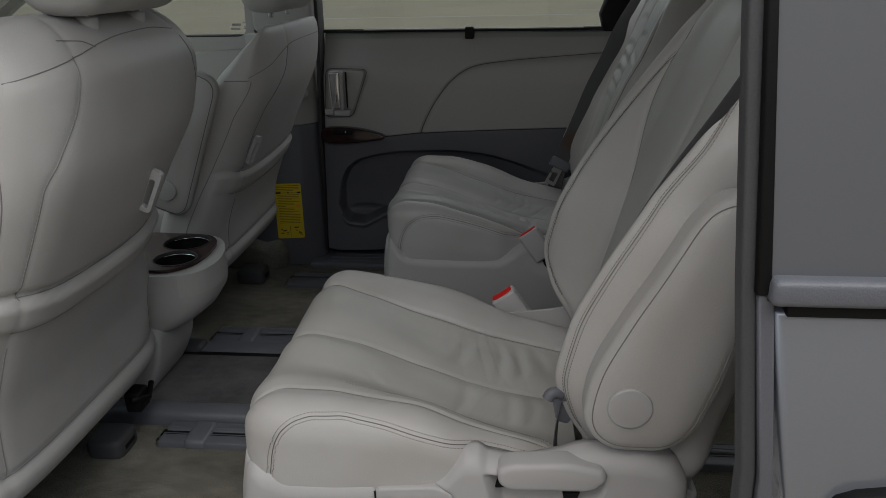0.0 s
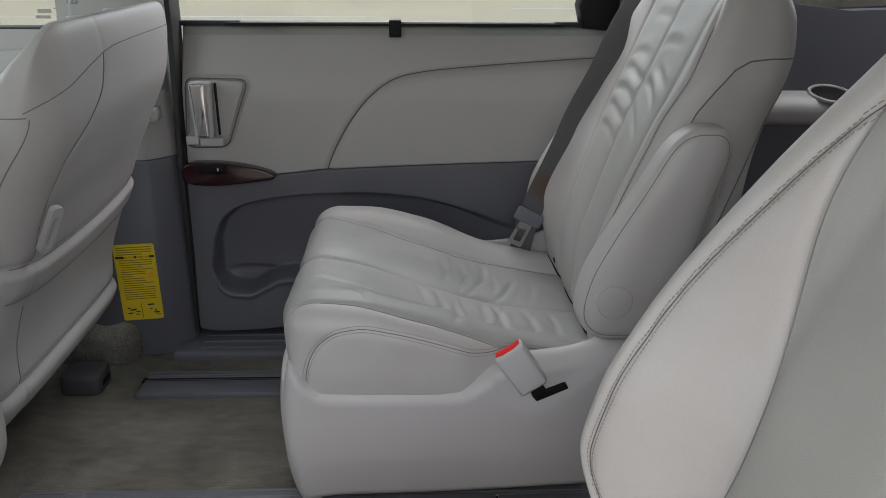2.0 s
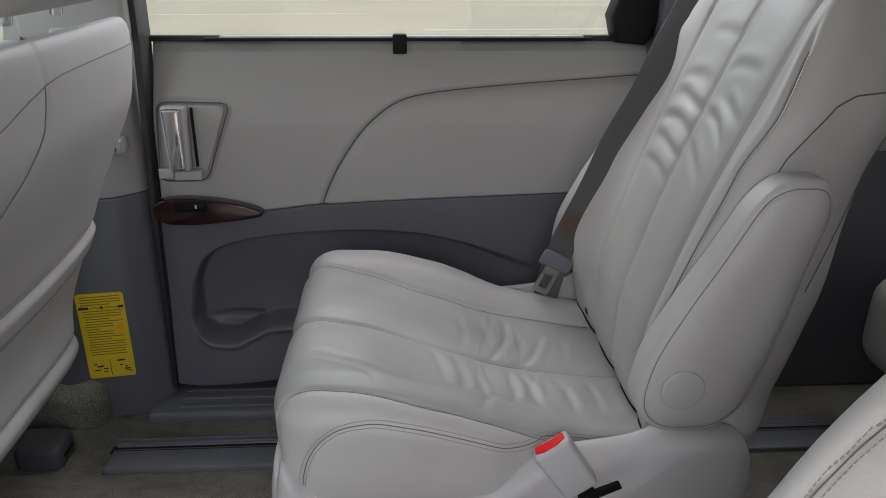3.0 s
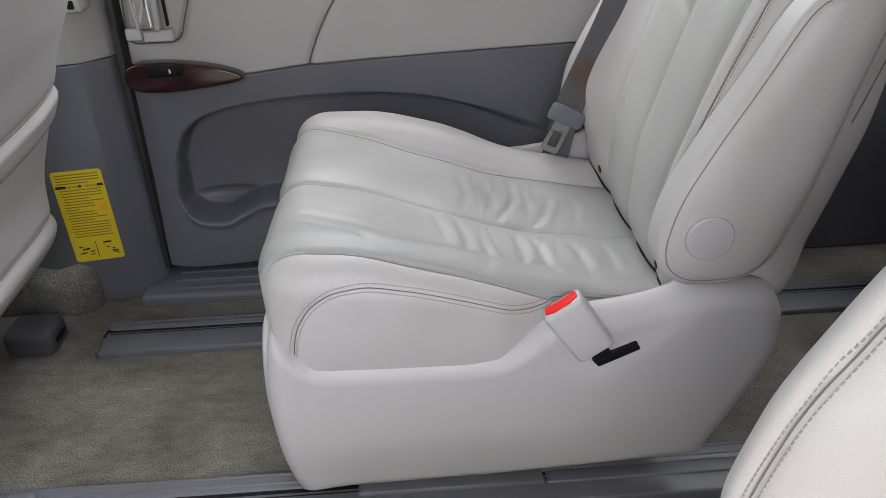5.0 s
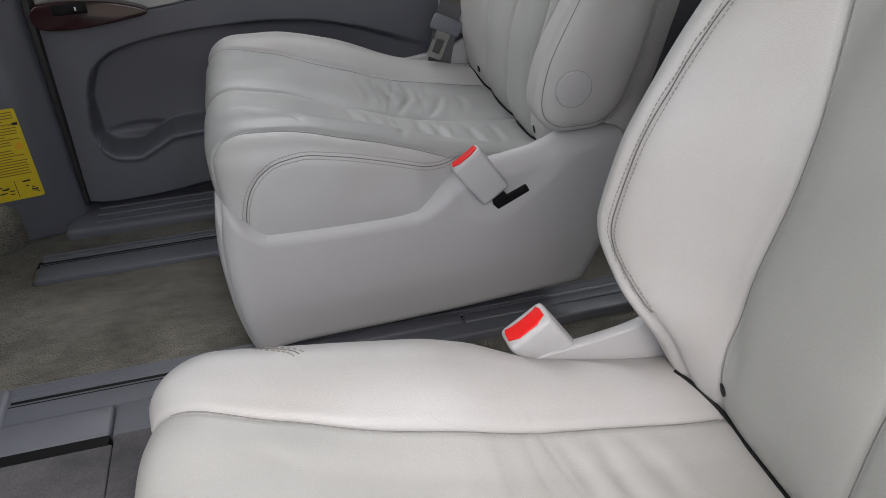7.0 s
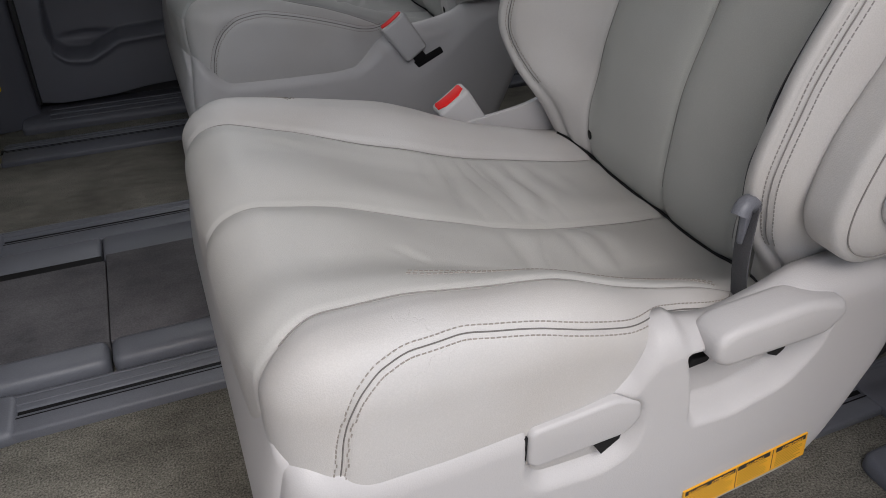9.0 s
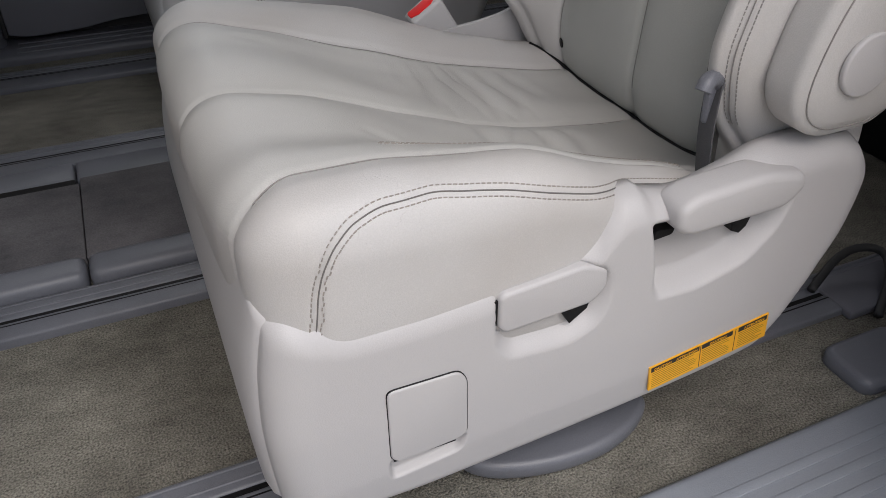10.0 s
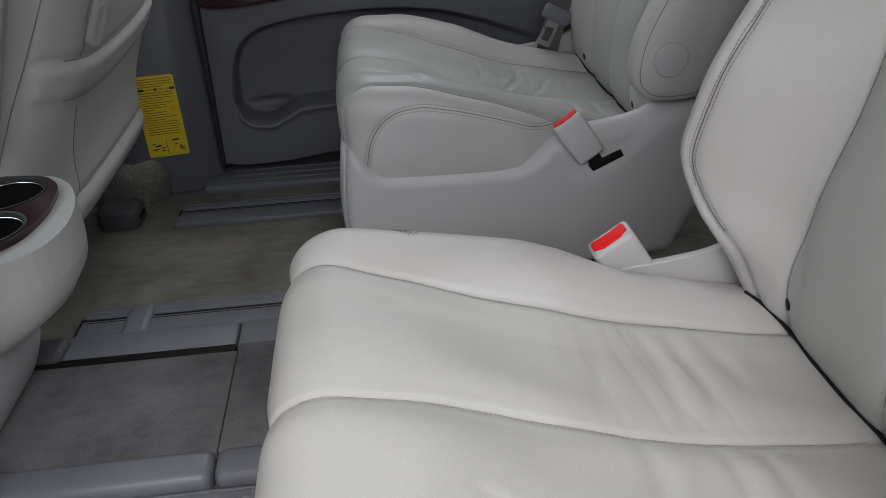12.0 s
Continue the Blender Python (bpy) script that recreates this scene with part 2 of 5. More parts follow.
def rbox(dims, r, n):
    """A rounded box about the origin: half sizes, radius, and the number of cells along each axis."""
    d, r = np.array(dims, float), np.minimum(np.ones(3) * r, np.array(dims, float) * 0.999)
    V, F, start = [], [], 0
    for ax in range(3):
        u, w = (ax + 1) % 3, (ax + 2) % 3
        for sgn in (-1, 1):
            a, b = np.meshgrid(np.linspace(-1, 1, n[u] + 1), np.linspace(-1, 1, n[w] + 1), indexing="ij")
            p = np.zeros((*a.shape, 3))
            p[..., ax], p[..., u], p[..., w] = sgn, a, b
            idx = start + np.arange(a.size).reshape(a.shape)
            q = np.stack([idx[:-1, :-1], idx[1:, :-1], idx[1:, 1:], idx[:-1, 1:]], -1).reshape(-1, 4)
            V.append(p.reshape(-1, 3)), F.append(q if sgn > 0 else q[:, ::-1])
            start += a.size
    V, F = np.concatenate(V), np.concatenate(F)
    _, first, back = np.unique(np.round(V, 6), axis=0, return_index=True, return_inverse=True)
    V, F = V[first], back.reshape(-1)[F]
    p = V * d
    q = np.clip(p, -(d - r), d - r)
    off = (p - q) / r
    length = np.linalg.norm(off, axis=1, keepdims=True)
    return q + r * off / np.maximum(length, 1e-9), F


def normals(V, F):
    n = np.cross(V[F[:, 2]] - V[F[:, 0]], V[F[:, 3 if F.shape[1] > 3 else 1]] - V[F[:, 1 if F.shape[1] > 3 else 0]])
    out = np.zeros_like(V)
    for k in range(F.shape[1]):
        np.add.at(out, F[:, k], n)
    return out / np.maximum(np.linalg.norm(out, axis=1, keepdims=True), 1e-12)


def smooth01(a, b, x):
    t = np.clip((x - a) / (b - a), 0, 1)
    return t * t * (3 - 2 * t)


def curve(points, x):
    """A smooth line through (x, y) points (monotone cubic)."""
    p = np.array(points, float)
    h, s = np.diff(p[:, 0]), np.diff(p[:, 1]) / np.diff(p[:, 0])
    m = np.r_[s[0], np.where(s[:-1] * s[1:] > 0, 2 * s[:-1] * s[1:] / np.where(s[:-1] + s[1:] == 0, 1, s[:-1] + s[1:]), 0), s[-1]]
    x = np.clip(x, p[0, 0], p[-1, 0])
    k = np.clip(np.searchsorted(p[:, 0], x) - 1, 0, len(h) - 1)
    t = (x - p[k, 0]) / h[k]
    return p[k, 1] * (1 + 2 * t) * (1 - t) ** 2 + h[k] * m[k] * t * (1 - t) ** 2 + p[k + 1, 1] * t * t * (3 - 2 * t) + h[k] * m[k + 1] * t * t * (t - 1)


def near_path(x, y, path):
    best = np.full(np.shape(x), 9.0)
    path = np.asarray(path, float)
    for (ax, ay), (bx, by) in zip(path[:-1], path[1:]):
        dx, dy = bx - ax, by - ay
        t = np.clip(((x - ax) * dx + (y - ay) * dy) / (dx * dx + dy * dy + 1e-12), 0, 1)
        best = np.minimum(best, np.hypot(x - ax - t * dx, y - ay - t * dy))
    return best


def rounded(path, times=2, closed=True):
    """Chaikin's corner cutting."""
    p = np.array(path, float)
    for _ in range(times):
        q = np.roll(p, -1, 0) if closed else p[1:]
        a = p if closed else p[:-1]
        cut = np.stack([0.75 * a + 0.25 * q, 0.25 * a + 0.75 * q], 1).reshape(-1, p.shape[1])
        p = cut if closed else np.concatenate([p[:1], cut, p[-1:]])
    return p


def fillet(path, r, n=5):
    """A closed outline with each corner rounded to about the radius r."""
    p, out = np.array(path, float), []
    for a, b, c in zip(np.roll(p, 1, 0), p, np.roll(p, -1, 0)):
        u, w = a - b, c - b
        lu, lw = np.linalg.norm(u), np.linalg.norm(w)
        k = min(r, 0.45 * lu, 0.45 * lw)
        s0, s1 = b + u / lu * k, b + w / lw * k
        for t in np.linspace(0, 1, n):
            out.append((1 - t) ** 2 * s0 + 2 * t * (1 - t) * b + t * t * s1)
    return np.array(out)


def plate(outline, low, high, axis="y", bevel=0.004, segments=3):
    """An outline extruded between two heights along an axis, its rims rounded. Outline: (x, z) for y, (x, y) for z, (y, z) for x."""
    bm = bmesh.new()
    put = {"y": lambda a, b, h: (a, h, b), "z": lambda a, b, h: (a, b, h), "x": lambda a, b, h: (h, a, b)}[axis]
    lo = [bm.verts.new(put(a, b, low)) for a, b in outline]
    hi = [bm.verts.new(put(a, b, high)) for a, b in outline]
    caps = [bm.faces.new(lo), bm.faces.new(hi[::-1])]
    n = len(lo)
    for i in range(n):
        bm.faces.new((lo[(i + 1) % n], lo[i], hi[i], hi[(i + 1) % n]))
    bmesh.ops.recalc_face_normals(bm, faces=bm.faces)
    if bevel:
        rim = {e for f in caps for e in f.edges}
        bmesh.ops.bevel(bm, geom=list(rim), offset=bevel, segments=segments, profile=0.5, affect="EDGES", clamp_overlap=True)
    return bm


def block(lo, hi, bevel=0.005, segments=3):
    bm = bmesh.new()
    bmesh.ops.create_cube(bm, size=1)
    for v in bm.verts:
        v.co = [(a + b) / 2 + c * (b - a) for a, b, c in zip(lo, hi, v.co)]
    if bevel:
        bmesh.ops.bevel(bm, geom=bm.edges[:], offset=bevel, segments=segments, profile=0.5, affect="EDGES", clamp_overlap=True)
    return bm


def disc(centre, normal, radius, depth, bevel=0.002, sides=40):
    bm = bmesh.new()
    bmesh.ops.create_cone(bm, cap_ends=True, segments=sides, radius1=radius, radius2=radius, depth=depth)
    rim = [e for e in bm.edges if abs(e.verts[0].co.z - e.verts[1].co.z) < 1e-6]
    if bevel:
        bmesh.ops.bevel(bm, geom=rim, offset=bevel, segments=3, profile=0.5, affect="EDGES", clamp_overlap=True)
    bm.transform(Matrix.Translation(centre) @ Vector(normal).to_track_quat("Z", "Y").to_matrix().to_4x4())
    return bm


def tube(points, radius, sides=10):
    """A round bar along points: vertices and faces."""
    P = np.array(points, float)
    T = np.gradient(P, axis=0)
    T /= np.linalg.norm(T, axis=1, keepdims=True)
    ref = np.array([0.31, 0.87, 0.39])
    A = np.cross(T, ref)
    A /= np.linalg.norm(A, axis=1, keepdims=True)
    B = np.cross(T, A)
    ang = np.linspace(0, 2 * np.pi, sides, endpoint=False)
    R = np.ones(len(P)) * radius
    V = (P[:, None] + R[:, None, None] * (np.cos(ang)[None, :, None] * A[:, None] + np.sin(ang)[None, :, None] * B[:, None])).reshape(-1, 3)
    F = [[i * sides + k, i * sides + (k + 1) % sides, (i + 1) * sides + (k + 1) % sides, (i + 1) * sides + k] for i in range(len(P) - 1) for k in range(sides)]
    F += [list(range(sides))[::-1], [(len(P) - 1) * sides + k for k in range(sides)]]
    return V, F


def strap(points, across, width, thick=0.0014):
    """A flat band along points; across gives the direction of its width at each point."""
    P, A = np.array(points, float), np.array(across, float)
    A /= np.linalg.norm(A, axis=1, keepdims=True)
    T = np.gradient(P, axis=0)
    N = np.cross(T, A)
    N /= np.linalg.norm(N, axis=1, keepdims=True)
    rows = [P + A * width / 2 * a + N * thick / 2 * b for a, b in ((-1, -0.6), (-0.94, -1), (0.94, -1), (1, -0.6), (1, 0.6), (0.94, 1), (-0.94, 1), (-1, 0.6))]
    V = np.stack(rows, 1).reshape(-1, 3)
    F = [[i * 8 + k, i * 8 + (k + 1) % 8, i * 8 + 8 + (k + 1) % 8, i * 8 + 8 + k] for i in range(len(P) - 1) for k in range(8)]
    F += [list(range(8))[::-1], [(len(P) - 1) * 8 + k for k in range(8)]]
    return V, F


def sheet(X, Y, Z, back=None):
    """A grid of points as a surface; with back, a second grid closes it into a solid."""
    n, m = X.shape
    V = np.stack([X, Y, Z], -1).reshape(-1, 3)
    idx = np.arange(n * m).reshape(n, m)
    F = np.stack([idx[:-1, :-1], idx[1:, :-1], idx[1:, 1:], idx[:-1, 1:]], -1).reshape(-1, 4)
    if back is not None:
        V2 = np.stack(back, -1).reshape(-1, 3)
        V, F2 = np.concatenate([V, V2]), F[:, ::-1] + n * m
        rim = np.concatenate([idx[:, 0], idx[-1, 1:], idx[-2::-1, -1], idx[0, -2:0:-1]])
        nxt = np.roll(rim, -1)
        side = np.stack([nxt, rim, rim + n * m, nxt + n * m], -1)
        F = np.concatenate([F, F2, side])
    return V, F


def wide_joint(d, depth, width):
    return -depth * np.exp(-((d / width) ** 2))


# ---- ground and shell ----
tagged(part("ground", block((-300, -300, -0.75), (300, 300, -0.45), 0), LOT, smooth=False), "pale sandy concrete parking lot", "ground", kind="structure")
tagged(part("floor", block((-1.7, 0.925, -0.08), (1.8, 2.56, 0.0), 0), CARPET, smooth=False), "worn brown-grey carpet of the van floor", "floor", kind="structure")

for k, (x, y, length, turn) in enumerate([(-3.0, 11.5, 9.0, 4), (4.5, 14.5, 8.0, 3), (-6.5, 17.0, 12.0, 5), (5.5, 20.0, 6.0, 2), (-2.0, 24.0, 10.0, 4), (8.0, 27.0, 12.0, 3)]):
    line = part("parking_line", block((-length / 2, -0.06, -0.4508), (length / 2, 0.06, -0.446), 0), WHITE, smooth=False)
    line.matrix_world = pose(x, y, 0, 0, 0, turn)
    tagged(line, "worn white painted parking line on pale concrete", "parking line", "parking lines", "structure")


def wall(name, outline, low, high, material, label, axis="y", bevel=0.006):
    return tagged(part(name, plate(outline, low, high, axis, bevel), material, smooth=False), label, "wall", kind="structure")


def holed(outer, holes, low, high, axis="y"):
    """A plate with openings that go right through."""
    put = {"y": lambda a, b, h: (a, h, b), "z": lambda a, b, h: (a, b, h)}[axis]
    bm = bmesh.new()
    rims = []
    for poly in [outer, *holes]:
        vs = [bm.verts.new(put(a, b, low)) for a, b in poly]
        rims += [bm.edges.new((vs[i], vs[(i + 1) % len(vs)])) for i in range(len(vs))]
    bmesh.ops.triangle_fill(bm, edges=rims, use_beauty=True)
    for v in bmesh.ops.extrude_face_region(bm, geom=bm.faces[:])["geom"]:
        if isinstance(v, bmesh.types.BMVert):
            v.co["xyz".index(axis)] = high
    bmesh.ops.recalc_face_normals(bm, faces=bm.faces)
    return bm


def framed(name, outer, holes, low, high, material, label):
    """A wall in the plane y with openings, each a polygon (x, z), that go right through."""
    bm = holed(outer, holes, low, high)
    return tagged(part(name, bm, material, smooth=False), label, "wall", kind="structure")


# Far body side: front door, then the skin behind the sliding door, then the quarter.
lining = framed("wall_far_front", [(-1.7, 0.0), (-0.632, 0.0), (-0.632, 1.22), (-0.95, 1.22), (-1.7, 0.80)],
       [fillet([(-1.58, 0.738), (-0.658, 0.738), (-0.650, 1.14), (-0.97, 1.15)], 0.03)], 2.50, 2.60, TRIM, "light grey vinyl front passenger door lining")
part("door_pad", plate([(-1.58, 0.40), (-0.665, 0.40), (-0.665, 0.704), (-0.80, 0.697), (-0.95, 0.689), (-1.58, 0.660)], 2.484, 2.502, "y", 0.008, 3), TRIM, lining)
part("window_seal", block((-1.57, 2.505, 0.7365), (-0.66, 2.55, 0.7425), 0.002), RUBBER, lining)
# Slate instead of light trim: the unlit rear is painted into the colour.
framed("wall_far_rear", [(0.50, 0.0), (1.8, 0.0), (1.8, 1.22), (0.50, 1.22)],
       [rounded([(0.68, 0.77), (1.55, 0.80), (1.45, 1.12), (0.70, 1.14)], 2)], 2.53, 2.62, DARK, "rear quarter lining, its shade put into a dark slate colour")
framed("wall_near_front", [(-1.7, 0.0), (-0.70, 0.0), (-0.70, 1.22), (-0.95, 1.22), (-1.7, 0.80)],
       [rounded([(-1.45, 0.745), (-0.79, 0.735), (-0.77, 1.14), (-0.95, 1.15)], 1)], 0.80, 0.90, TRIM, "light grey vinyl driver door lining")
framed("wall_near_rear", [(0.62, 0.0), (1.8, 0.0), (1.8, 1.22), (0.62, 1.22)],
       [rounded([(0.75, 0.77), (1.55, 0.80), (1.45, 1.12), (0.77, 1.14)], 2)], 0.80, 0.88, TRIM, "light grey rear quarter lining")
wall("wall_front", [(-1.7, -0.1), (-1.62, -0.1), (-1.35, 0.72), (-1.7, 0.80)], 0.9, 2.5, DARK, "dark slate dashboard and firewall")
framed("wall_rear", [(1.8, 0.0), (1.86, 0.0), (1.86, 1.22), (1.8, 1.22)], [], 0.86, 2.56, DARK, "dark tailgate lining")
tagged(part("ceiling", block((-0.98, 0.80, 1.20), (1.86, 2.62, 1.26), 0.01), LINER, smooth=False), "light grey fabric headliner", "ceiling", kind="structure")
tagged(part("wall_far_b_pillar_roof", block((-0.630, 2.48, 0.752), (-0.44, 2.60, 1.20), 0.015), TRIM), "light grey trim over the door pillar", "pillar", kind="structure")


def pane(name, V, material, label):
    ob = part(name, (V, [[0, 1, 2, 3], [7, 6, 5, 4], [0, 4, 5, 1], [1, 5, 6, 2], [2, 6, 7, 3], [3, 7, 4, 0]]), material, smooth=False)
    ob.visible_shadow = False
    return tagged(ob, label, "window", kind="structure")


def pane_y(name, x0, x1, z0, z1, y, material, label):
    a = [(x0, y, z0), (x1, y, z0), (x1, y, z1), (x0, y, z1)]
    return pane(name, a + [(x, y + 0.004, z) for x, _, z in a], material, label)


pane("window_1", [(-1.66, 0.9, 0.79), (-1.66, 2.5, 0.79), (-0.97, 2.5, 1.20), (-0.97, 0.9, 1.20), (-1.663, 0.9, 0.794), (-1.663, 2.5, 0.794), (-0.973, 2.5, 1.204), (-0.973, 0.9, 1.204)], CLEAR, "clear sloping windscreen")
front_pane = pane_y("window_2", -1.59, -0.645, 0.73, 1.155, 2.56, CLEAR, "clear front passenger window")
for x0, x1, z0, z1 in ((-0.727, -0.697, 0.755, 0.761), (-0.722, -0.694, 0.766, 0.774), (-0.688, -0.666, 0.774, 0.777), (-0.684, -0.664, 0.764, 0.767), (-0.686, -0.668, 0.757, 0.760)):
    part("glass_mark", block((x0, 2.5585, z0), (x1, 2.5595, z1), 0), TRIM, front_pane, smooth=False)
pane_y("window_3", -0.44, 0.50, 0.70, 1.16, 2.565, CLEAR, "lightly tinted sliding door window")
pane_y("window_4", 0.67, 1.56, 0.76, 1.15, 2.58, TINTED, "dark tinted rear quarter window")
pane_y("window_5", -1.46, -0.765, 0.73, 1.155, 0.83, CLEAR, "clear driver window")
pane_y("window_6", 0.74, 1.56, 0.76, 1.15, 0.83, TINTED, "dark tinted rear quarter window")


# ---- far sliding door ----
LINE = [(-0.46, 0.418), (-0.25, 0.424), (-0.128, 0.436), (0.10, 0.446), (0.33, 0.453), (0.52, 0.458)]
door = thing("sliding_door", "closed sliding door, light grey vinyl over slate-grey plastic", "door")


def door_face(z):
    """How far the lining stands out into the cabin at a height of the door."""
    return 2.525 + 0.045 * smooth01(0.58, 0.76, z)


gx, gt = np.meshgrid(np.linspace(-0.440, 0.52, 240), np.linspace(0, 1, 90), indexing="ij")
low, top = curve(LINE, gx), 0.745 + 0 * gx
gz = low + (top - low) * gt
lead = gx + 0.012 * gt * (gx < 0) * (1 - (gx + 0.44) / 0.44).clip(0, 1)
ARC = [(-0.128, 0.436), (-0.126, 0.446), (-0.101, 0.502), (-0.062, 0.562), (-0.030, 0.599), (0.016, 0.633), (0.072, 0.648), (0.207, 0.661), (0.50, 0.680)]
arc = rounded(ARC, 2, closed=False)
d = near_path(lead, gz, arc)
inside = np.where(gz < curve(ARC[1:], lead), 1.0, 0.0) * (lead > -0.128)
bez = fillet([(-0.423, 0.638), (-0.290, 0.635), (-0.346, 0.486), (-0.436, 0.486)], 0.02)
db = near_path(lead, gz, np.concatenate([bez, bez[:1]]))
gy = door_face(gz) + 0.006 * np.exp(-((d / 0.004) ** 2)) - 0.005 * inside * smooth01(0, 0.02, d) + 0.004 * np.exp(-((db / 0.004) ** 2)) + 0.006 * smooth01(0.97, 1.0, gt)
part("upper_panel", sheet(lead, gy, gz, (lead, gy * 0 + 2.59, gz)), TRIM, door)
V, F = tube(np.stack([arc[:, 0], door_face(arc[:, 1]) + 0.0035, arc[:, 1]], 1), 0.0013, 6)
part("seam", (V, F), PIPING, door, "dark seam line")

gx, gt = np.meshgrid(np.linspace(-0.452, 0.52, 330), np.linspace(0, 1, 160), indexing="ij")
bottom = curve([(-0.46, 0.045), (-0.40, 0.036), (-0.30, 0.040), (-0.2, 0.052), (0.0, 0.06), (0.52, 0.06)], gx)
gz = bottom + (curve(LINE, gx) - 0.003 - bottom) * gt
hole_top = curve([(-0.41, 0.20), (-0.395, 0.275), (-0.37, 0.325), (-0.32, 0.355), (-0.237, 0.371), (-0.15, 0.378), (-0.05, 0.380), (0.05, 0.372), (0.15, 0.350), (0.3, 0.30), (0.52, 0.25)], gx)
hole_low = curve([(-0.41, 0.19), (-0.395, 0.155), (-0.37, 0.137), (-0.33, 0.133), (-0.29, 0.150), (-0.25, 0.168), (-0.1, 0.175), (0.52, 0.18)], gx)
deep = smooth01(-0.001, 0.010, gz - hole_low) * smooth01(-0.001, 0.018, hole_top - gz) * smooth01(-0.411, -0.396, gx) * smooth01(0.34, 0.02, gx)
lip = np.exp(-(((gz - hole_low + 0.006) / 0.007) ** 2)) * (gx > -0.40)
cup = np.exp(-((((gx + 0.325) / 0.055) ** 2 + ((gz - 0.163) / 0.014) ** 2) ** 2))
gy = 2.52 + 0.068 * deep + 0.010 * cup - 0.006 * lip - 0.012 * smooth01(0.25, 0.04, gz)
part("lower_panel", sheet(gx, gy, gz, (gx, gy * 0 + 2.61, gz)), DARK, door)

wood = rounded([(-0.447, 0.456), (-0.38, 0.460), (-0.30, 0.450), (-0.243, 0.432), (-0.243, 0.420), (-0.30, 0.412), (-0.38, 0.404), (-0.447, 0.410)], 2)
trim = part("armrest_trim", plate(wood, 2.492, 2.522, "y", 0.008, 4), WOOD, door, "polished burgundy wood-look trim")
part("switch_plate", block((-0.408, 2.4905, 0.434), (-0.345, 2.50, 0.455), 0.003), BLACK, trim)
part("window_switch", block((-0.378, 2.486, 0.437), (-0.350, 2.494, 0.452), 0.003), BLACK, trim)
part("switch_mark", block((-0.366, 2.4852, 0.442), (-0.363, 2.487, 0.449), 0), WHITE, trim, smooth=False)
V, F = tube(np.stack([np.r_[bez[:, 0], bez[:1, 0]], 2.5235 + 0 * np.r_[bez[:, 0], 0], np.r_[bez[:, 1], bez[:1, 1]]], 1), 0.0014, 6)
part("recess_seam", (V, F), PIPING, door)
part("handle_recess", plate(fillet([(-0.419, 0.634), (-0.296, 0.631), (-0.349, 0.490), (-0.430, 0.490)], 0.018), 2.5215, 2.55, "y", 0.004), TRIM, door)
grip = part("door_handle", plate(fillet([(-0.412, 0.634), (-0.364, 0.634), (-0.368, 0.510), (-0.408, 0.510)], 0.008), 2.495, 2.515, "y", 0.006), PLASTIC, door)
part("chrome_insert", plate(fillet([(-0.406, 0.631), (-0.374, 0.631), (-0.374, 0.516), (-0.400, 0.516)], 0.006), 2.484, 2.498, "y", 0.006, 4), CHROME, grip, "bright chrome pull")
part("handle_shadow_gap", block((-0.3615, 2.512, 0.516), (-0.3580, 2.5245, 0.628), 0.001), BLACK, door)
part("handle_foot", block((-0.400, 2.500, 0.493), (-0.350, 2.53, 0.512), 0.003), PLASTIC, door)
part("lock_knob", block((-0.432, 2.506, 0.495), (-0.404, 2.53, 0.515), 0.003), PLASTIC, door)
part("window_seal", block((-0.44, 2.555, 0.742), (0.50, 2.575, 0.752), 0.003), RUBBER, door)
part("sunshade_slot", block((-0.33, 2.535, 0.7445), (0.385, 2.553, 0.750), 0.001), BLACK, door)
part("sunshade_bar", block((-0.30, 2.537, 0.747), (0.37, 2.552, 0.7535), 0.002), TRIM, door)
part("sunshade_clip", block((0.014, 2.528, 0.722), (0.040, 2.55, 0.757), 0.003), BLACK, door)
part("rear_corner_cover", plate(rounded([(0.40, 0.745), (0.51, 0.735), (0.51, 0.95), (0.46, 0.92)], 1), 2.52, 2.58, "y", 0.008), BLACK, door)
part("window_frame", block((-0.44, 2.53, 1.15), (0.52, 2.60, 1.20), 0.006), TRIM, door)
part("front_seal", plate([(-0.462, 0.04), (-0.453, 0.04), (-0.443, 0.45), (-0.430, 0.745), (-0.428, 1.15), (-0.440, 1.15), (-0.442, 0.745), (-0.455, 0.45)], 2.50, 2.57, "y", 0.002), RUBBER, door)

# ---- far door pillar ----
pillar = thing("door_pillar", "slate-grey lower and light grey upper pillar trim", "pillar", kind="structure")
low_out = [(-0.645, 2.444), (-0.515, 2.463), (-0.503, 2.468), (-0.469, 2.500), (-0.461, 2.512), (-0.460, 2.58), (-0.645, 2.58)]
part("lower_trim", plate([(-0.80, 2.425)] + low_out[:-1] + [(-0.80, 2.58)], 0.0, 0.470, "z", 0.003), DARK, pillar)
part("upper_trim", plate([(x, y + 0.004) for x, y in low_out[:-2]] + low_out[-2:], 0.4705, 0.75, "z", 0.003), TRIM, pillar)
part("belt_guide", block((-0.500, 2.458, 0.556), (-0.474, 2.51, 0.582), 0.004), TRIM, pillar)
part("belt_guide_slot", block((-0.495, 2.456, 0.562), (-0.484, 2.48, 0.576), 0.002), BLACK, pillar)

V, F = rbox((0.115, 0.055, 0.060), (0.045, 0.040, 0.038), (34, 18, 16))
V = V + (-0.690, 2.470, 0.036)
V[:, 2] += 0.006 * np.sin(34 * V[:, 0] + 0.8) * smooth01(0.02, 0.09, V[:, 2]) + 0.004 * np.sin(71 * V[:, 0])
V[:, 1] += 0.006 * np.sin(27 * V[:, 0] + 2.0)
tagged(part("carpet_fold", (V, F), CARPET), "grey carpet rising over the pillar foot", "carpet", kind="structure")

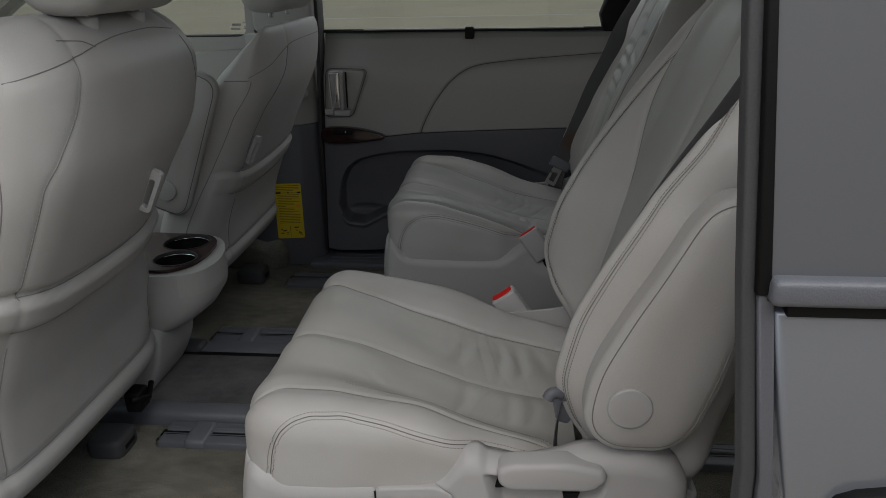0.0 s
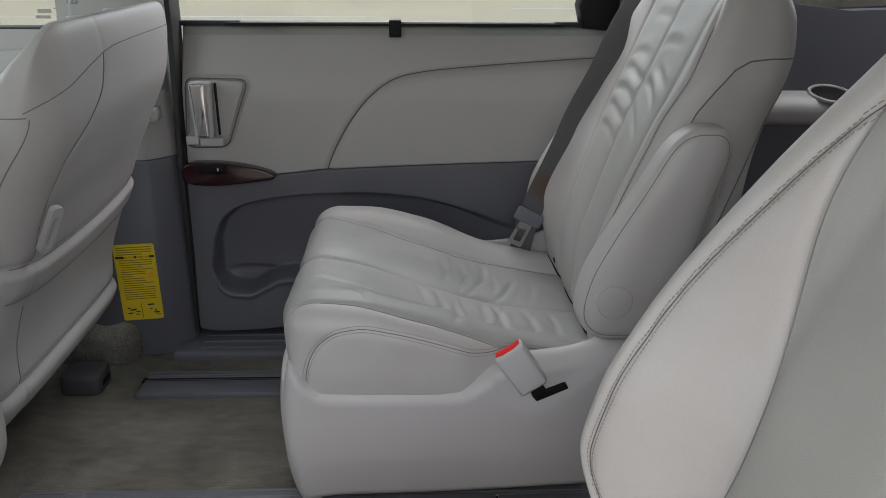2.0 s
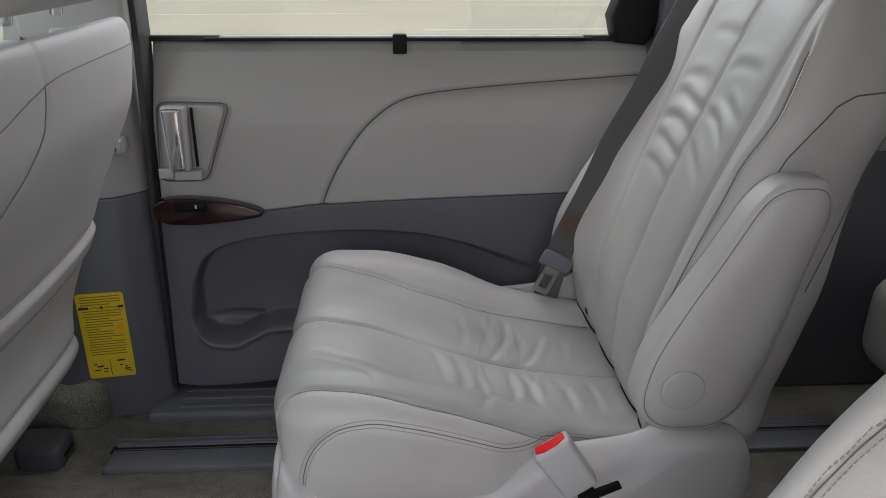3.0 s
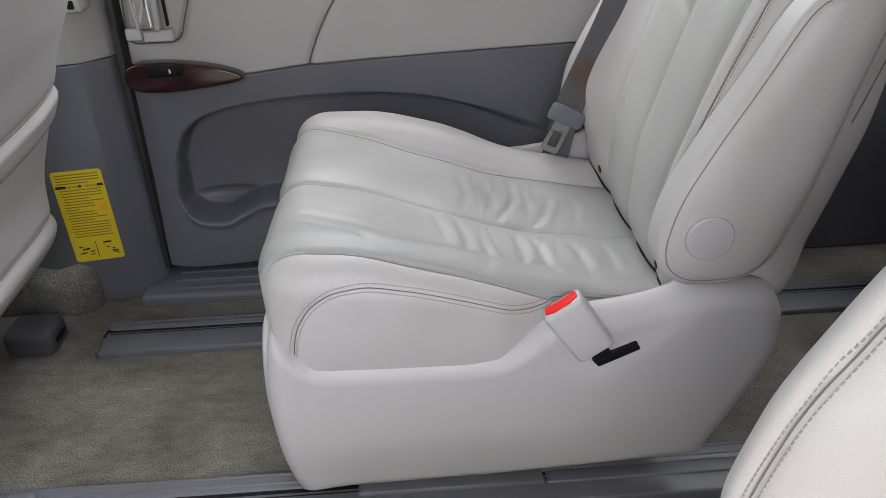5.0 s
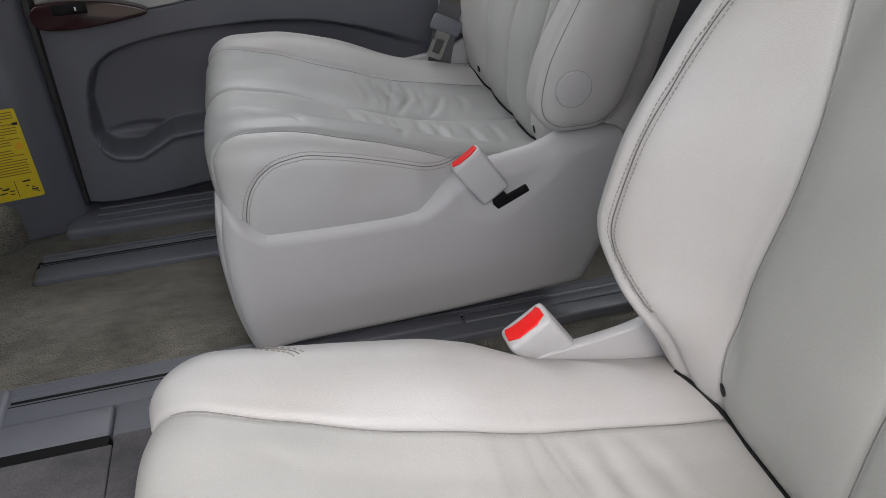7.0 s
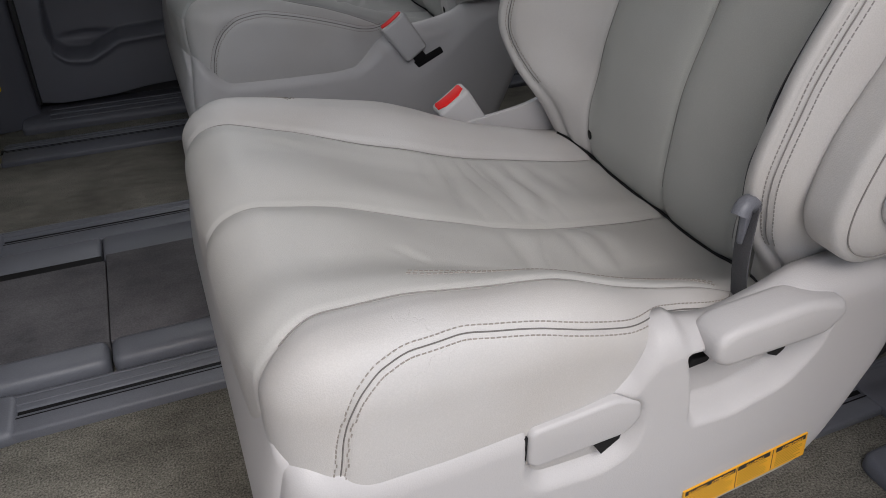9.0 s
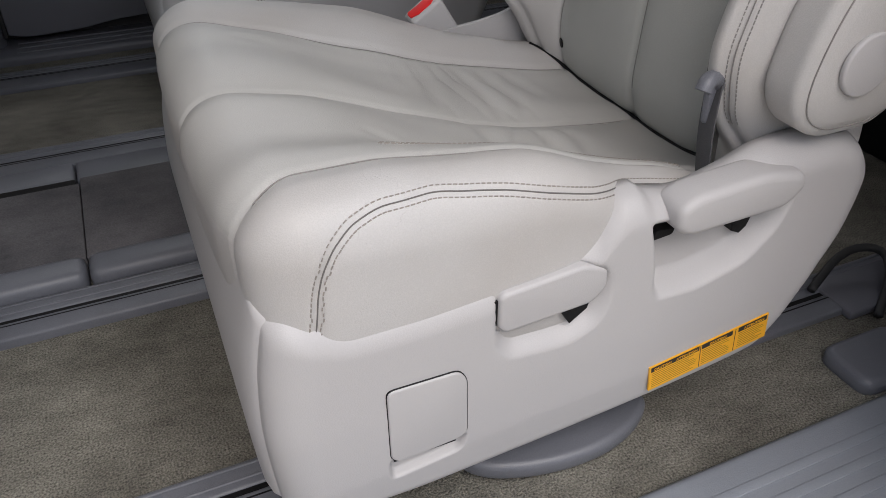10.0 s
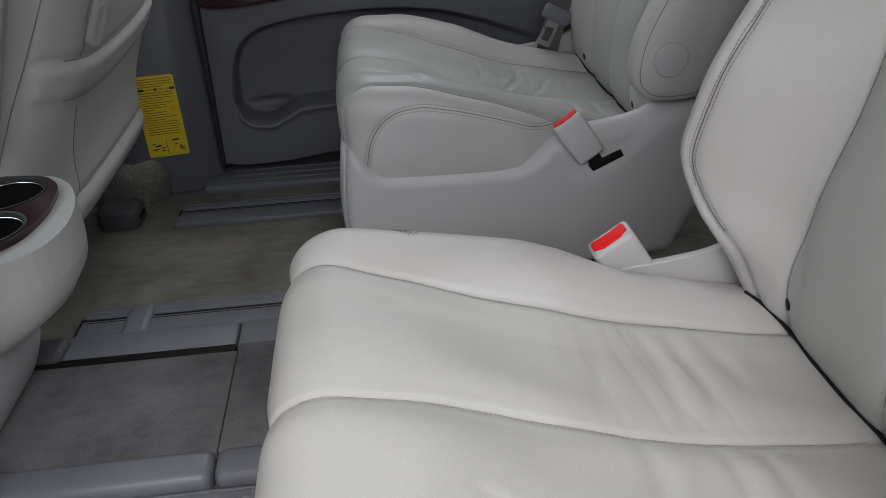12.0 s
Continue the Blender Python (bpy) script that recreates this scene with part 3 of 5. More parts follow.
sill = thing("door_sill", "slate-grey ribbed plastic sill plate at the far door", "sill", kind="structure")
part("threshold", block((-0.56, 2.556, -0.10), (0.62, 2.62, 0.08), 0.004), RUBBER, sill)
part("sill_plate", block((-0.50, 2.43, -0.02), (0.55, 2.58, 0.020), 0.010), DARK, sill)
for k in range(3):
    part("rib", block((-0.44, 2.452 + 0.030 * k, 0.017), (0.50, 2.467 + 0.030 * k, 0.0218), 0.0018), DARK, sill)
near_sill = thing("entry_sill", "grey-blue ribbed plastic entry step plate", "sill", kind="structure")
part("sill_plate", block((-0.75, 0.72, -0.10), (0.70, 0.93, 0.012), 0.01), ENTRY, near_sill)
for k in range(6):
    part("rib", block((-0.70, 0.76 + 0.025 * k, 0.008), (0.65, 0.771 + 0.025 * k, 0.0134), 0.0012), ENTRY, near_sill)


# ---- seat rails and the aisle ----
def seat_rail(x0, x1, y0, y1, s0, s1, label, z=0.011):
    s0, s1 = (s0 + s1) / 2 - 0.0032, (s0 + s1) / 2 + 0.0032
    rail = thing("seat_rail", label, "seat rail", "seat rails in the floor")
    part("front_lip", block((x0, y0, -0.01), (x1, s0, z), 0.004), RAIL, rail)
    part("rear_lip", block((x0, s1, -0.01), (x1, y1, z), 0.004), RAIL, rail)
    for k in (0.35, 0.82):
        ridge = s1 + (y1 - s1) * k
        part("ridge", block((x0 + 0.01, ridge - 0.002, z - 0.002), (x1, ridge + 0.002, z + 0.0014), 0.0012), RAIL, rail)
    part("groove", block((x0 + 0.006, s0 - 0.0085, z - 0.002), (x1, s0 - 0.0065, z + 0.0003), 0), BLACK, rail, smooth=False)
    part("channel", block((x0 + 0.004, s0 - 0.006, -0.012), (x1, s1 + 0.006, z - 0.0025), 0), BLACK, rail, "black slot", smooth=False)
    part("end_cap", block((x0 - 0.006, y0 + 0.004, -0.01), (x0 + 0.004, s0 - 0.012, z - 0.002), 0.002), STEEL, rail)
    part("end_socket", block((x0 - 0.004, s0 - 0.014, -0.01), (x0 + 0.006, s1 + 0.004, z - 0.001), 0.002), BLACK, rail)
    return rail


seat_rail(-0.533, 0.95, 2.272, 2.366, 2.330, 2.342, "slate-grey plastic seat rail in the carpet by the far door")
seat_rail(-0.62, 0.95, 1.872, 1.958, 1.916, 1.928, "slate-grey plastic seat rail beside the aisle", 0.018)
seat_rail(-0.56, 0.95, 1.435, 1.511, 1.467, 1.480, "slate-grey plastic seat rail beside the aisle", 0.015)
seat_rail(-0.56, 0.95, 1.06, 1.135, 1.090, 1.103, "slate-grey plastic seat rail near the entry")
for x0, x1, h in ((-0.055, 0.20, 0.024), (0.205, 0.90, 0.021)):
    strip = thing("rail_strip", "slate-grey plastic strip covering the rail slot", "rail cover", "rail slot strips", at=(x0, 1.912, 0.018))
    part("strip", block((0, -0.010, -0.004), (x1 - x0, 0.012, h - 0.018), 0.0025), RAIL, strip)
    part("end_notch", block((0.0005, -0.0085, -0.003), (0.004, 0.0105, h - 0.0176), 0.0005), DARK, strip)
aisle = thing("aisle_panel", "grey carpeted aisle panel with plastic edging", "floor panel", kind="structure")
part("carpet_field", block((-0.95, 1.562, -0.01), (-0.3385, 1.782, 0.027), 0.002), MAT, aisle)
part("carpet_field", block((-0.3370, 1.562, -0.01), (-0.10, 1.800, 0.027), 0.002), MAT, aisle)
part("edge", block((-0.95, 1.512, -0.01), (-0.3395, 1.566, 0.034), 0.013), RAIL, aisle)
part("edge", block((-0.3365, 1.512, -0.01), (-0.08, 1.566, 0.034), 0.013), RAIL, aisle)
part("edge", block((-0.105, 1.55, -0.01), (-0.075, 1.806, 0.030), 0.010), RAIL, aisle)
part("slot", block((-0.95, 1.781, 0.0), (-0.345, 1.8055, 0.0225), 0), BLACK, aisle, smooth=False)
part("far_lip", block((-0.95, 1.806, -0.01), (-0.345, 1.868, 0.024), 0.006), RAIL, aisle)
part("far_lip", block((-0.342, 1.795, -0.01), (-0.075, 1.868, 0.024), 0.006), RAIL, aisle)


# ---- second-row seats ----
from mathutils.bvhtree import BVHTree

BOLSTER = [(-0.24, 0.392), (-0.16, 0.401), (-0.08, 0.400), (0.033, 0.373), (0.122, 0.340), (0.217, 0.314), (0.30, 0.293), (0.40, 0.280)]
DISH = [(-0.24, 0.012), (-0.15, 0.016), (-0.10, 0.024), (-0.03, 0.038), (0.05, 0.046), (0.15, 0.041), (0.30, 0.026), (0.40, 0.02)]
TOP_SEAM = [(-0.24, 0.205), (-0.17, 0.185), (-0.13, 0.170), (-0.08, 0.156), (0.0, 0.146), (0.1, 0.146), (0.2, 0.148), (0.40, 0.145)]
AISLE_SEAM = [(-0.24, 0.234), (-0.15, 0.222), (-0.10, 0.224), (-0.05, 0.230), (0.0, 0.234), (0.07, 0.235), (0.14, 0.230), (0.22, 0.224), (0.40, 0.215)]
FAR_SEAM = [(-0.153, 0.262), (-0.149, 0.294), (-0.140, 0.322), (-0.122, 0.346), (-0.097, 0.360), (-0.065, 0.364), (-0.022, 0.357), (0.041, 0.341), (0.085, 0.327), (0.111, 0.318), (0.137, 0.313), (0.165, 0.312), (0.20, 0.306), (0.25, 0.296), (0.36, 0.284)]
NEAR_SEAM = [(-0.150, 0.268), (-0.142, 0.308), (-0.138, 0.333), (-0.132, 0.352), (-0.122, 0.368), (-0.105, 0.379), (-0.08, 0.384), (-0.05, 0.384), (-0.02, 0.380), (0.0, 0.377), (0.014, 0.3745), (0.039, 0.3685), (0.069, 0.3605), (0.088, 0.355), (0.106, 0.350), (0.128, 0.344), (0.154, 0.335), (0.177, 0.329), (0.206, 0.322), (0.25, 0.312), (0.36, 0.290)]
OUTER_SEAM = [(-0.24, 0.225), (-0.17, 0.208), (-0.13, 0.193), (-0.08, 0.192), (0.0, 0.200), (0.1, 0.206), (0.20, 0.203), (0.40, 0.20)]
FRONT = [(0.24, 0.300), (0.30, 0.305), (0.40, 0.310), (0.50, 0.335), (0.60, 0.366), (0.72, 0.412), (0.84, 0.462), (0.92, 0.50)]
WING = [(0.24, 0.01), (0.31, 0.03), (0.38, 0.080), (0.445, 0.105), (0.50, 0.108), (0.57, 0.095), (0.65, 0.072), (0.76, 0.040), (0.85, 0.015), (0.92, 0.0)]
BACK_REAR = [(0.24, 0.415), (0.375, 0.450), (0.467, 0.472), (0.569, 0.503), (0.657, 0.533), (0.718, 0.552), (0.769, 0.563), (0.804, 0.562), (0.845, 0.548), (0.92, 0.52)]
HALF = [(0.24, 0.225), (0.32, 0.245), (0.45, 0.258), (0.60, 0.255), (0.72, 0.235), (0.82, 0.205), (0.90, 0.18)]
SIDE_SEAM = [(0.400, 0.645), (0.418, 0.686), (0.440, 0.719), (0.462, 0.745), (0.485, 0.757), (0.517, 0.760), (0.553, 0.759)]
REAR_SEAM = [(0.566, 0.815), (0.555, 0.759), (0.538, 0.702), (0.514, 0.641), (0.490, 0.580), (0.468, 0.520)]
BACK_SEAM = [(0.24, 0.118), (0.45, 0.122), (0.60, 0.128), (0.75, 0.135), (0.92, 0.14)]

FASCIA = [(0.02, -0.166), (0.04, -0.178), (0.07, -0.188), (0.12, -0.196), (0.20, -0.200), (0.25, -0.197), (0.30, -0.189), (0.35, -0.178)]
AISLE_TOP = [(-0.20, 0.298), (-0.178, 0.302), (-0.165, 0.295), (-0.147, 0.279), (-0.125, 0.268), (-0.013, 0.264), (0.085, 0.264), (0.105, 0.272), (0.142, 0.297), (0.168, 0.309), (0.20, 0.312), (0.257, 0.320), (0.285, 0.328), (0.31, 0.339), (0.36, 0.342), (0.40, 0.334), (0.43, 0.31)]
AISLE_LOW = [(-0.20, 0.046), (-0.17, 0.046), (-0.14, 0.050), (-0.10, 0.054), (0.06, 0.056), (0.25, 0.064), (0.43, 0.074)]
AISLE_REAR = [(0.05, 0.355), (0.155, 0.394), (0.21, 0.418), (0.252, 0.431), (0.29, 0.429), (0.33, 0.412), (0.36, 0.39)]
OUTER_TOP = [(-0.20, 0.300), (-0.178, 0.313), (-0.165, 0.316), (-0.146, 0.311), (-0.115, 0.303), (-0.073, 0.303), (0.0, 0.307), (0.055, 0.308), (0.074, 0.311), (0.090, 0.321), (0.104, 0.338), (0.117, 0.348), (0.130, 0.349), (0.145, 0.340), (0.18, 0.334), (0.22, 0.342), (0.27, 0.358), (0.33, 0.360), (0.37, 0.350), (0.40, 0.325)]
OUTER_LOW = [(-0.20, 0.106), (-0.17, 0.096), (-0.14, 0.086), (-0.07, 0.080), (0.0, 0.083), (0.104, 0.089), (0.188, 0.096), (0.272, 0.107), (0.33, 0.120), (0.40, 0.132)]
OUTER_REAR = [(0.10, 0.312), (0.123, 0.324), (0.142, 0.336), (0.213, 0.372), (0.258, 0.391), (0.302, 0.397), (0.336, 0.384), (0.36, 0.36)]

ARM_MIDDLE = [(0.345, 0.326), (0.40, 0.332), (0.45, 0.344), (0.52, 0.368), (0.58, 0.391), (0.63, 0.410), (0.68, 0.425)]
ARM_HALF = [(0.345, 0.068), (0.40, 0.072), (0.45, 0.076), (0.52, 0.068), (0.58, 0.057), (0.63, 0.050), (0.68, 0.046)]

BACK_CREASES = [(-0.05, 0.705, 0.05, 0.1, 0.0042, 0.0065), (-0.055, 0.672, 0.052, 0.06, 0.0048, 0.0065), (-0.05, 0.638, 0.052, 0.12, 0.0044, 0.0065), (-0.052, 0.602, 0.05, 0.16, 0.0038, 0.0072), (-0.06, 0.735, 0.04, -0.05, 0.0024, 0.0072), (0.065, 0.69, 0.043, 0.34, 0.0048, 0.0065), (0.055, 0.64, 0.04, 0.42, 0.0036, 0.0072), (0.085, 0.715, 0.03, 0.34, 0.0024, 0.0058), (0.06, 0.765, 0.04, -0.15, 0.0022, 0.0072), (-0.04, 0.8, 0.04, 0.05, 0.002, 0.0072), (-0.1, 0.44, 0.02, 1.1, 0.003, 0.0036)]


def evenly(line, n):
    """Points at even steps along a smooth line x -> y."""
    x = np.linspace(line[0][0], line[-1][0], 3000)
    y = curve(line, x)
    run = np.r_[0, np.cumsum(np.hypot(np.diff(x), np.diff(y)))]
    at = np.linspace(0, run[-1], n)
    return np.interp(at, run, x), np.interp(at, run, y)


def stepped(line, n):
    """Points at even steps along a line through corners that may turn back."""
    p = np.array(line, float)
    run = np.r_[0, np.cumsum(np.hypot(*np.diff(p, axis=0).T))]
    at = np.linspace(0, run[-1], n)
    return np.interp(at, run, p[:, 0]), np.interp(at, run, p[:, 1])


def captain_chair(yc, s, dx, wing, pleats, wrinkles, label, recesses=()):
    """s: +1 where the aisle lies towards +y. v counts from the seat's middle towards the aisle."""
    side_seam = NEAR_SEAM if s > 0 else FAR_SEAM
    seat = thing("captain_chair", label, "seat", "second-row seats", at=(0.1 + dx, yc, 0.03))

    def world(p):
        p = np.array(p, float)
        return np.stack([p[:, 0] - 0.1, s * p[:, 1], p[:, 2] - 0.03], 1)

    def flip(F):
        return F if s > 0 else F[:, ::-1]

    def solid(bm):
        for q in bm.verts:
            q.co = (q.co.x - 0.1, s * q.co.y, q.co.z - 0.03)
        if s < 0:
            bmesh.ops.reverse_faces(bm, faces=bm.faces)
        return bm

    # cushion
    def panel_seam(x, out):
        open_side = curve(OUTER_SEAM if s > 0 else AISLE_SEAM, x)
        return np.where(out == (s > 0), open_side, curve(TOP_SEAM, x))

    V, F = rbox((0.305, 0.262, 0.10), (0.060, 0.048, 0.050), (240, 200, 36))
    x, v, w = V[:, 0] + 0.118, V[:, 1], V[:, 2] / 0.10
    v = v - np.sign(v) * 0.020 * smooth01(0.085, 0.165, x) * smooth01(0.16, 0.25, np.abs(v))
    v = v + np.sign(v) * 0.006 * smooth01(0.20, 0.25, np.abs(v)) * np.exp(-(((w + 0.15) / 0.5) ** 2)) * smooth01(0.12, 0.04, x)
    rise = curve(BOLSTER, x) - curve(DISH, x) * (1 - smooth01(0.10, 0.20, np.abs(v)))
    if s > 0:
        rise = rise - (0.007 * smooth01(-0.14, -0.05, x) + 0.006 * smooth01(0.06, -0.06, x)) * smooth01(0.12, 0.19, v)
        rise = rise + 0.020 * smooth01(0.15, 0.21, -v) * smooth01(-0.06, 0.08, x) * smooth01(0.32, 0.18, x)
    bow = -0.010 * (1 - (v / 0.262) ** 2) * smooth01(-0.05, -0.18, x) + 0.012 * smooth01(0.3, -0.9, w) * smooth01(0.0, -0.17, x)
    P = np.stack([x + bow, v, 0.20 + (w + 1) / 2 * (rise - 0.20)], 1)
    N = normals(P, F)
    up = smooth01(0.0, 0.5, N[:, 2])
    ahead = smooth01(0.25, 0.6, -N[:, 0])
    g = np.zeros(len(P))
    for off in (panel_seam(x, x > 9), 0 * x, -panel_seam(x, x < 9)):
        dd = np.abs(v - off)
        g += (wide_joint(dd, 0.0036, 0.0040) + wide_joint(dd, 0.006, 0.022)) * np.maximum(up, ahead * 0.9)
    side = smooth01(0.222, 0.24, np.abs(v))
    ds = near_path(P[:, 0], P[:, 2], np.stack(evenly(side_seam, 120), 1))
    g += side * (wide_joint(ds, 0.0026, 0.0035) + wide_joint(ds, 0.0010, 0.012)) * (1 - 0.8 * up)
    for wx, wv, half, lean, deep, wide in wrinkles:
        c, q = math.cos(lean), math.sin(lean)
        a, b = (x - wx) * c + (v - wv) * q, -(x - wx) * q + (v - wv) * c
        a = a + 2.2 * b * b * np.sign(deep) + 0.0012 * np.sin(70 * b + 300 * wx)
        g += -0.8 * abs(deep) * (np.exp(-((a / wide) ** 2)) - 0.6 * np.exp(-(((a - 1.9 * wide) / (1.3 * wide)) ** 2))) * np.exp(-((b / half) ** 4)) * up
    for side_of, lines in pleats:
        vc = v - side_of * 0.082
        rows = np.array([wx + lean * vc + bend * vc ** 2 + 0.0014 * np.sin(55 * vc + 400 * wx) for wx, lean, bend, _ in lines])
        inside = smooth01(0.001, 0.014, side_of * v) * smooth01(0.168, 0.130, side_of * v)
        for k in range(len(lines) - 1):
            t = np.clip((x - rows[k]) / np.maximum(rows[k + 1] - rows[k], 0.006), 0, 1)
            swell = 0.82 + 0.18 * np.sin(34 * vc + 900 * lines[k][0])
            t = t ** 1.35
            g += (0.45 if s > 0 else 0.40) * lines[k][3] * ((4 * t * (1 - t)) ** 0.5) * inside * swell * up
    g += 0.0015 * np.sin(23 * x + 31 * v + 2 * np.sin(17 * v)) * up
    P = P + N * g[:, None]
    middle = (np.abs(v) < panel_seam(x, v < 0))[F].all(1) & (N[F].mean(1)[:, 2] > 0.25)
    cushion = part("cushion", (world(P), flip(F)), [LEATHER, CENTRE if s > 0 else FAR_CENTRE], seat, "smooth leather with sewn panels, creased in the middle", index=middle.astype(int))
    tree = under = BVHTree.FromPolygons([tuple(p) for p in P], [tuple(map(int, f)) for f in F])
    gx, gz = evenly(side_seam, 400)
    for q in (1, -1):
        seam = [(a, q * 0.4, b) for a, b in zip(gx, gz)]
        tagged(part("stitching", (world((st := stitches(tree, seam, (0, -q, 0)))[0]), flip(st[1])), THREAD, cushion, "double row of grey stitches"), kind="stuff")

    for k, off in enumerate((1, 0, -1)):
        gx = np.linspace(-0.165, 0.31, 160)
        V, Q = sewn_line(tree, [(a, off * float(panel_seam(np.array(a), np.array(off < 0))), 0.6) for a in gx], (0, 0, -1))
        part("seam", (world(V), flip(Q)), SEAM, cushion)
        gz = np.linspace(0.345, 0.285, 30)
        V, Q = sewn_line(tree, [(-0.5, off * float(panel_seam(np.array(-0.19), np.array(off < 0))), a) for a in gz], (1, 0, 0))
        part("seam", (world(V), flip(Q)), SEAM, cushion)
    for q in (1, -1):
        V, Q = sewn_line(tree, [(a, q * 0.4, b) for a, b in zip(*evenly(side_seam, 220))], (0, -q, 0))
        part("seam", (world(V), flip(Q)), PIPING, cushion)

    # backrest
    def half_at(z, v):
        """Half width of the backrest: fuller on the near seat's aisle side, drawn in where an armrest folds up."""
        drawn = 0.020 * smooth01(0.30, 0.37, z) * smooth01(0.74, 0.66, z)
        if s > 0:
            return curve(HALF, z) + np.where(v > 0, 0.048 * smooth01(0.33, 0.43, z), -drawn)
        return curve(HALF, z) - drawn

    V, F = rbox((0.075, 0.25, 0.325), (0.055, 0.06, 0.075), (24, 110, 130))
    z, u, v = V[:, 2] + 0.575, V[:, 0] / 0.075, V[:, 1] / 0.25
    half, seam = half_at(z, v), curve(BACK_SEAM, z) + ((0.034 + 0.035 * smooth01(0.48, 0.75, z)) * (v > 0) if s > 0 else 0)
    cut, m = 1 - 2 * 28 / 110, np.abs(v)
    vv = np.sign(v) * half * np.where(m < cut, m / cut * seam / half, seam / half + (m - cut) / (1 - cut) * (1 - seam / half))
    vn = np.abs(vv) / half
    front = (1 - u) / 2
    puff = smooth01(0.54 if s > 0 else 0.60, 0.92 if s > 0 else 1.05, vn) * curve(WING, z) * wing
    thick = curve(BACK_REAR, z) - curve(FRONT, z) + (0.030 if s < 0 else 0.0) * smooth01(0.66, 0.48, z)
    P = np.stack([curve(FRONT, z) + (1 - front) * thick - puff * front ** 1.3, vv, z], 1)
    N = normals(P, F)
    face = smooth01(0.1, 0.5, -N[:, 0])
    g = np.zeros(len(P))
    for off in (seam, 0 * seam, -seam):
        dd = np.abs(vv - off)
        g += (wide_joint(dd, 0.004, 0.004) + wide_joint(dd, 0.004, 0.018)) * face
    inset = np.where((vv > 0) & (s > 0), 0.052, 0.022)
    rim = np.abs(np.abs(vv) - (half - inset))
    g += (wide_joint(rim, 0.004, 0.004) + wide_joint(rim, 0.002, 0.012)) * smooth01(0.05, 0.3, -N[:, 0]) * smooth01(0.85, 0.8, z)
    for cv, cz, half_run, lean, deep, wide in BACK_CREASES if s < 0 else ():
        c, q = math.cos(lean), math.sin(lean)
        a, b = (z - cz) * c + (vv - cv) * q, -(z - cz) * q + (vv - cv) * c
        a = a + 3 * b * b + 0.0015 * np.sin(60 * b + 90 * cz)
        g += deep * (-np.exp(-((a / wide) ** 2)) + 0.8 * np.exp(-(((a - 1.8 * wide) / (1.4 * wide)) ** 2))) * np.exp(-((b / half_run) ** 4)) * face
    P = P + N * g[:, None]
    mid = (m[F].mean(1) < cut) & (N[F].mean(1)[:, 0] < -0.2)
    back = part("backrest", (world(P), flip(F)), [LEATHER, INSERT], seat, "leather side wings round a darker middle panel", index=mid.astype(int))

    tree = BVHTree.FromPolygons([tuple(p) for p in P], [tuple(map(int, f)) for f in F])
    # A black tube laid in the crease draws the shade under the backrest.
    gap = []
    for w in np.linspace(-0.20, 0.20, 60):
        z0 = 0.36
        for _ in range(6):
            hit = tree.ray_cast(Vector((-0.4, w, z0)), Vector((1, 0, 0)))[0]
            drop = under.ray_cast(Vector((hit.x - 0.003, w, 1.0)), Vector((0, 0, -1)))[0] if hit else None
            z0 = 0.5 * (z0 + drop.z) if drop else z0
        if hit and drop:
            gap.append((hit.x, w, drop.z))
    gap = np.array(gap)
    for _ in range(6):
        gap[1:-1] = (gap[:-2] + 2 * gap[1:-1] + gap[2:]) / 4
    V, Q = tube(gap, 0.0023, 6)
    part("back_gap_shade", (world(V), Q), BLACK, seat, "black strip drawn as the shade between cushion and backrest")
    gz = np.linspace(0.36, 0.80, 400)
    for q in (1, -1):
        seam = [(-0.1, q * (a - (0.052 if q > 0 and s > 0 else 0.022)), b) for a, b in zip(half_at(gz, q * np.ones(len(gz))), gz)]
        tagged(part("stitching", (world((st := stitches(tree, seam, (1, 0, 0)))[0]), flip(st[1])), SEAM if s > 0 and q < 0 else THREAD, back, "double row of grey stitches"), kind="stuff")
        V, Q = sewn_line(tree, seam[::3], (1, 0, 0))
        part("seam", (world(V), flip(Q)), SEAM if s > 0 and q < 0 else PIPING, back)
        for line in (SIDE_SEAM, REAR_SEAM):
            V, Q = sewn_line(tree, [(a, q * 0.4, b) for a, b in zip(*stepped(line, 90))], (0, -q, 0), 0.0010)
            part("seam", (world(V), flip(Q)), PIPING, back)
        spot = tree.ray_cast(Vector((-0.1, q * 0.150, 0.303)), Vector((1, 0, 0)), 1.0)
        part("pad_plug", solid(disc(spot[0], spot[1], 0.0065, 0.002, 0.0006, 20)), BLACK, back, "small dark plug")

    gz = np.linspace(0.30, 0.84, 180)
    for off in (1, 0, -1):
        V, Q = sewn_line(tree, [(-0.1, off * (a + (0.034 + 0.035 * smooth01(0.48, 0.75, b) if s > 0 and off > 0 else 0)), b) for a, b in zip(curve(BACK_SEAM, gz), gz)], (1, 0, 0))
        part("seam", (world(V), flip(Q)), SEAM, back)

    # headrest
    V, F = rbox((0.055, 0.135, 0.085), 0.05, (14, 26, 18))
    V[:, 0] += 0.03 * (V[:, 1] / 0.135) ** 2
    P = V + (0.535, 0, 0.962)
    head = part("headrest", (world(P), flip(F)), LEATHER, seat)
    for q in (-0.065, 0.065):
        Vt, Ft = tube([(0.515, q, 0.84), (0.53, q, 0.91)], 0.007)
        part("post", (world(Vt), [f[::-1] for f in Ft] if s < 0 else Ft), CHROME, head)

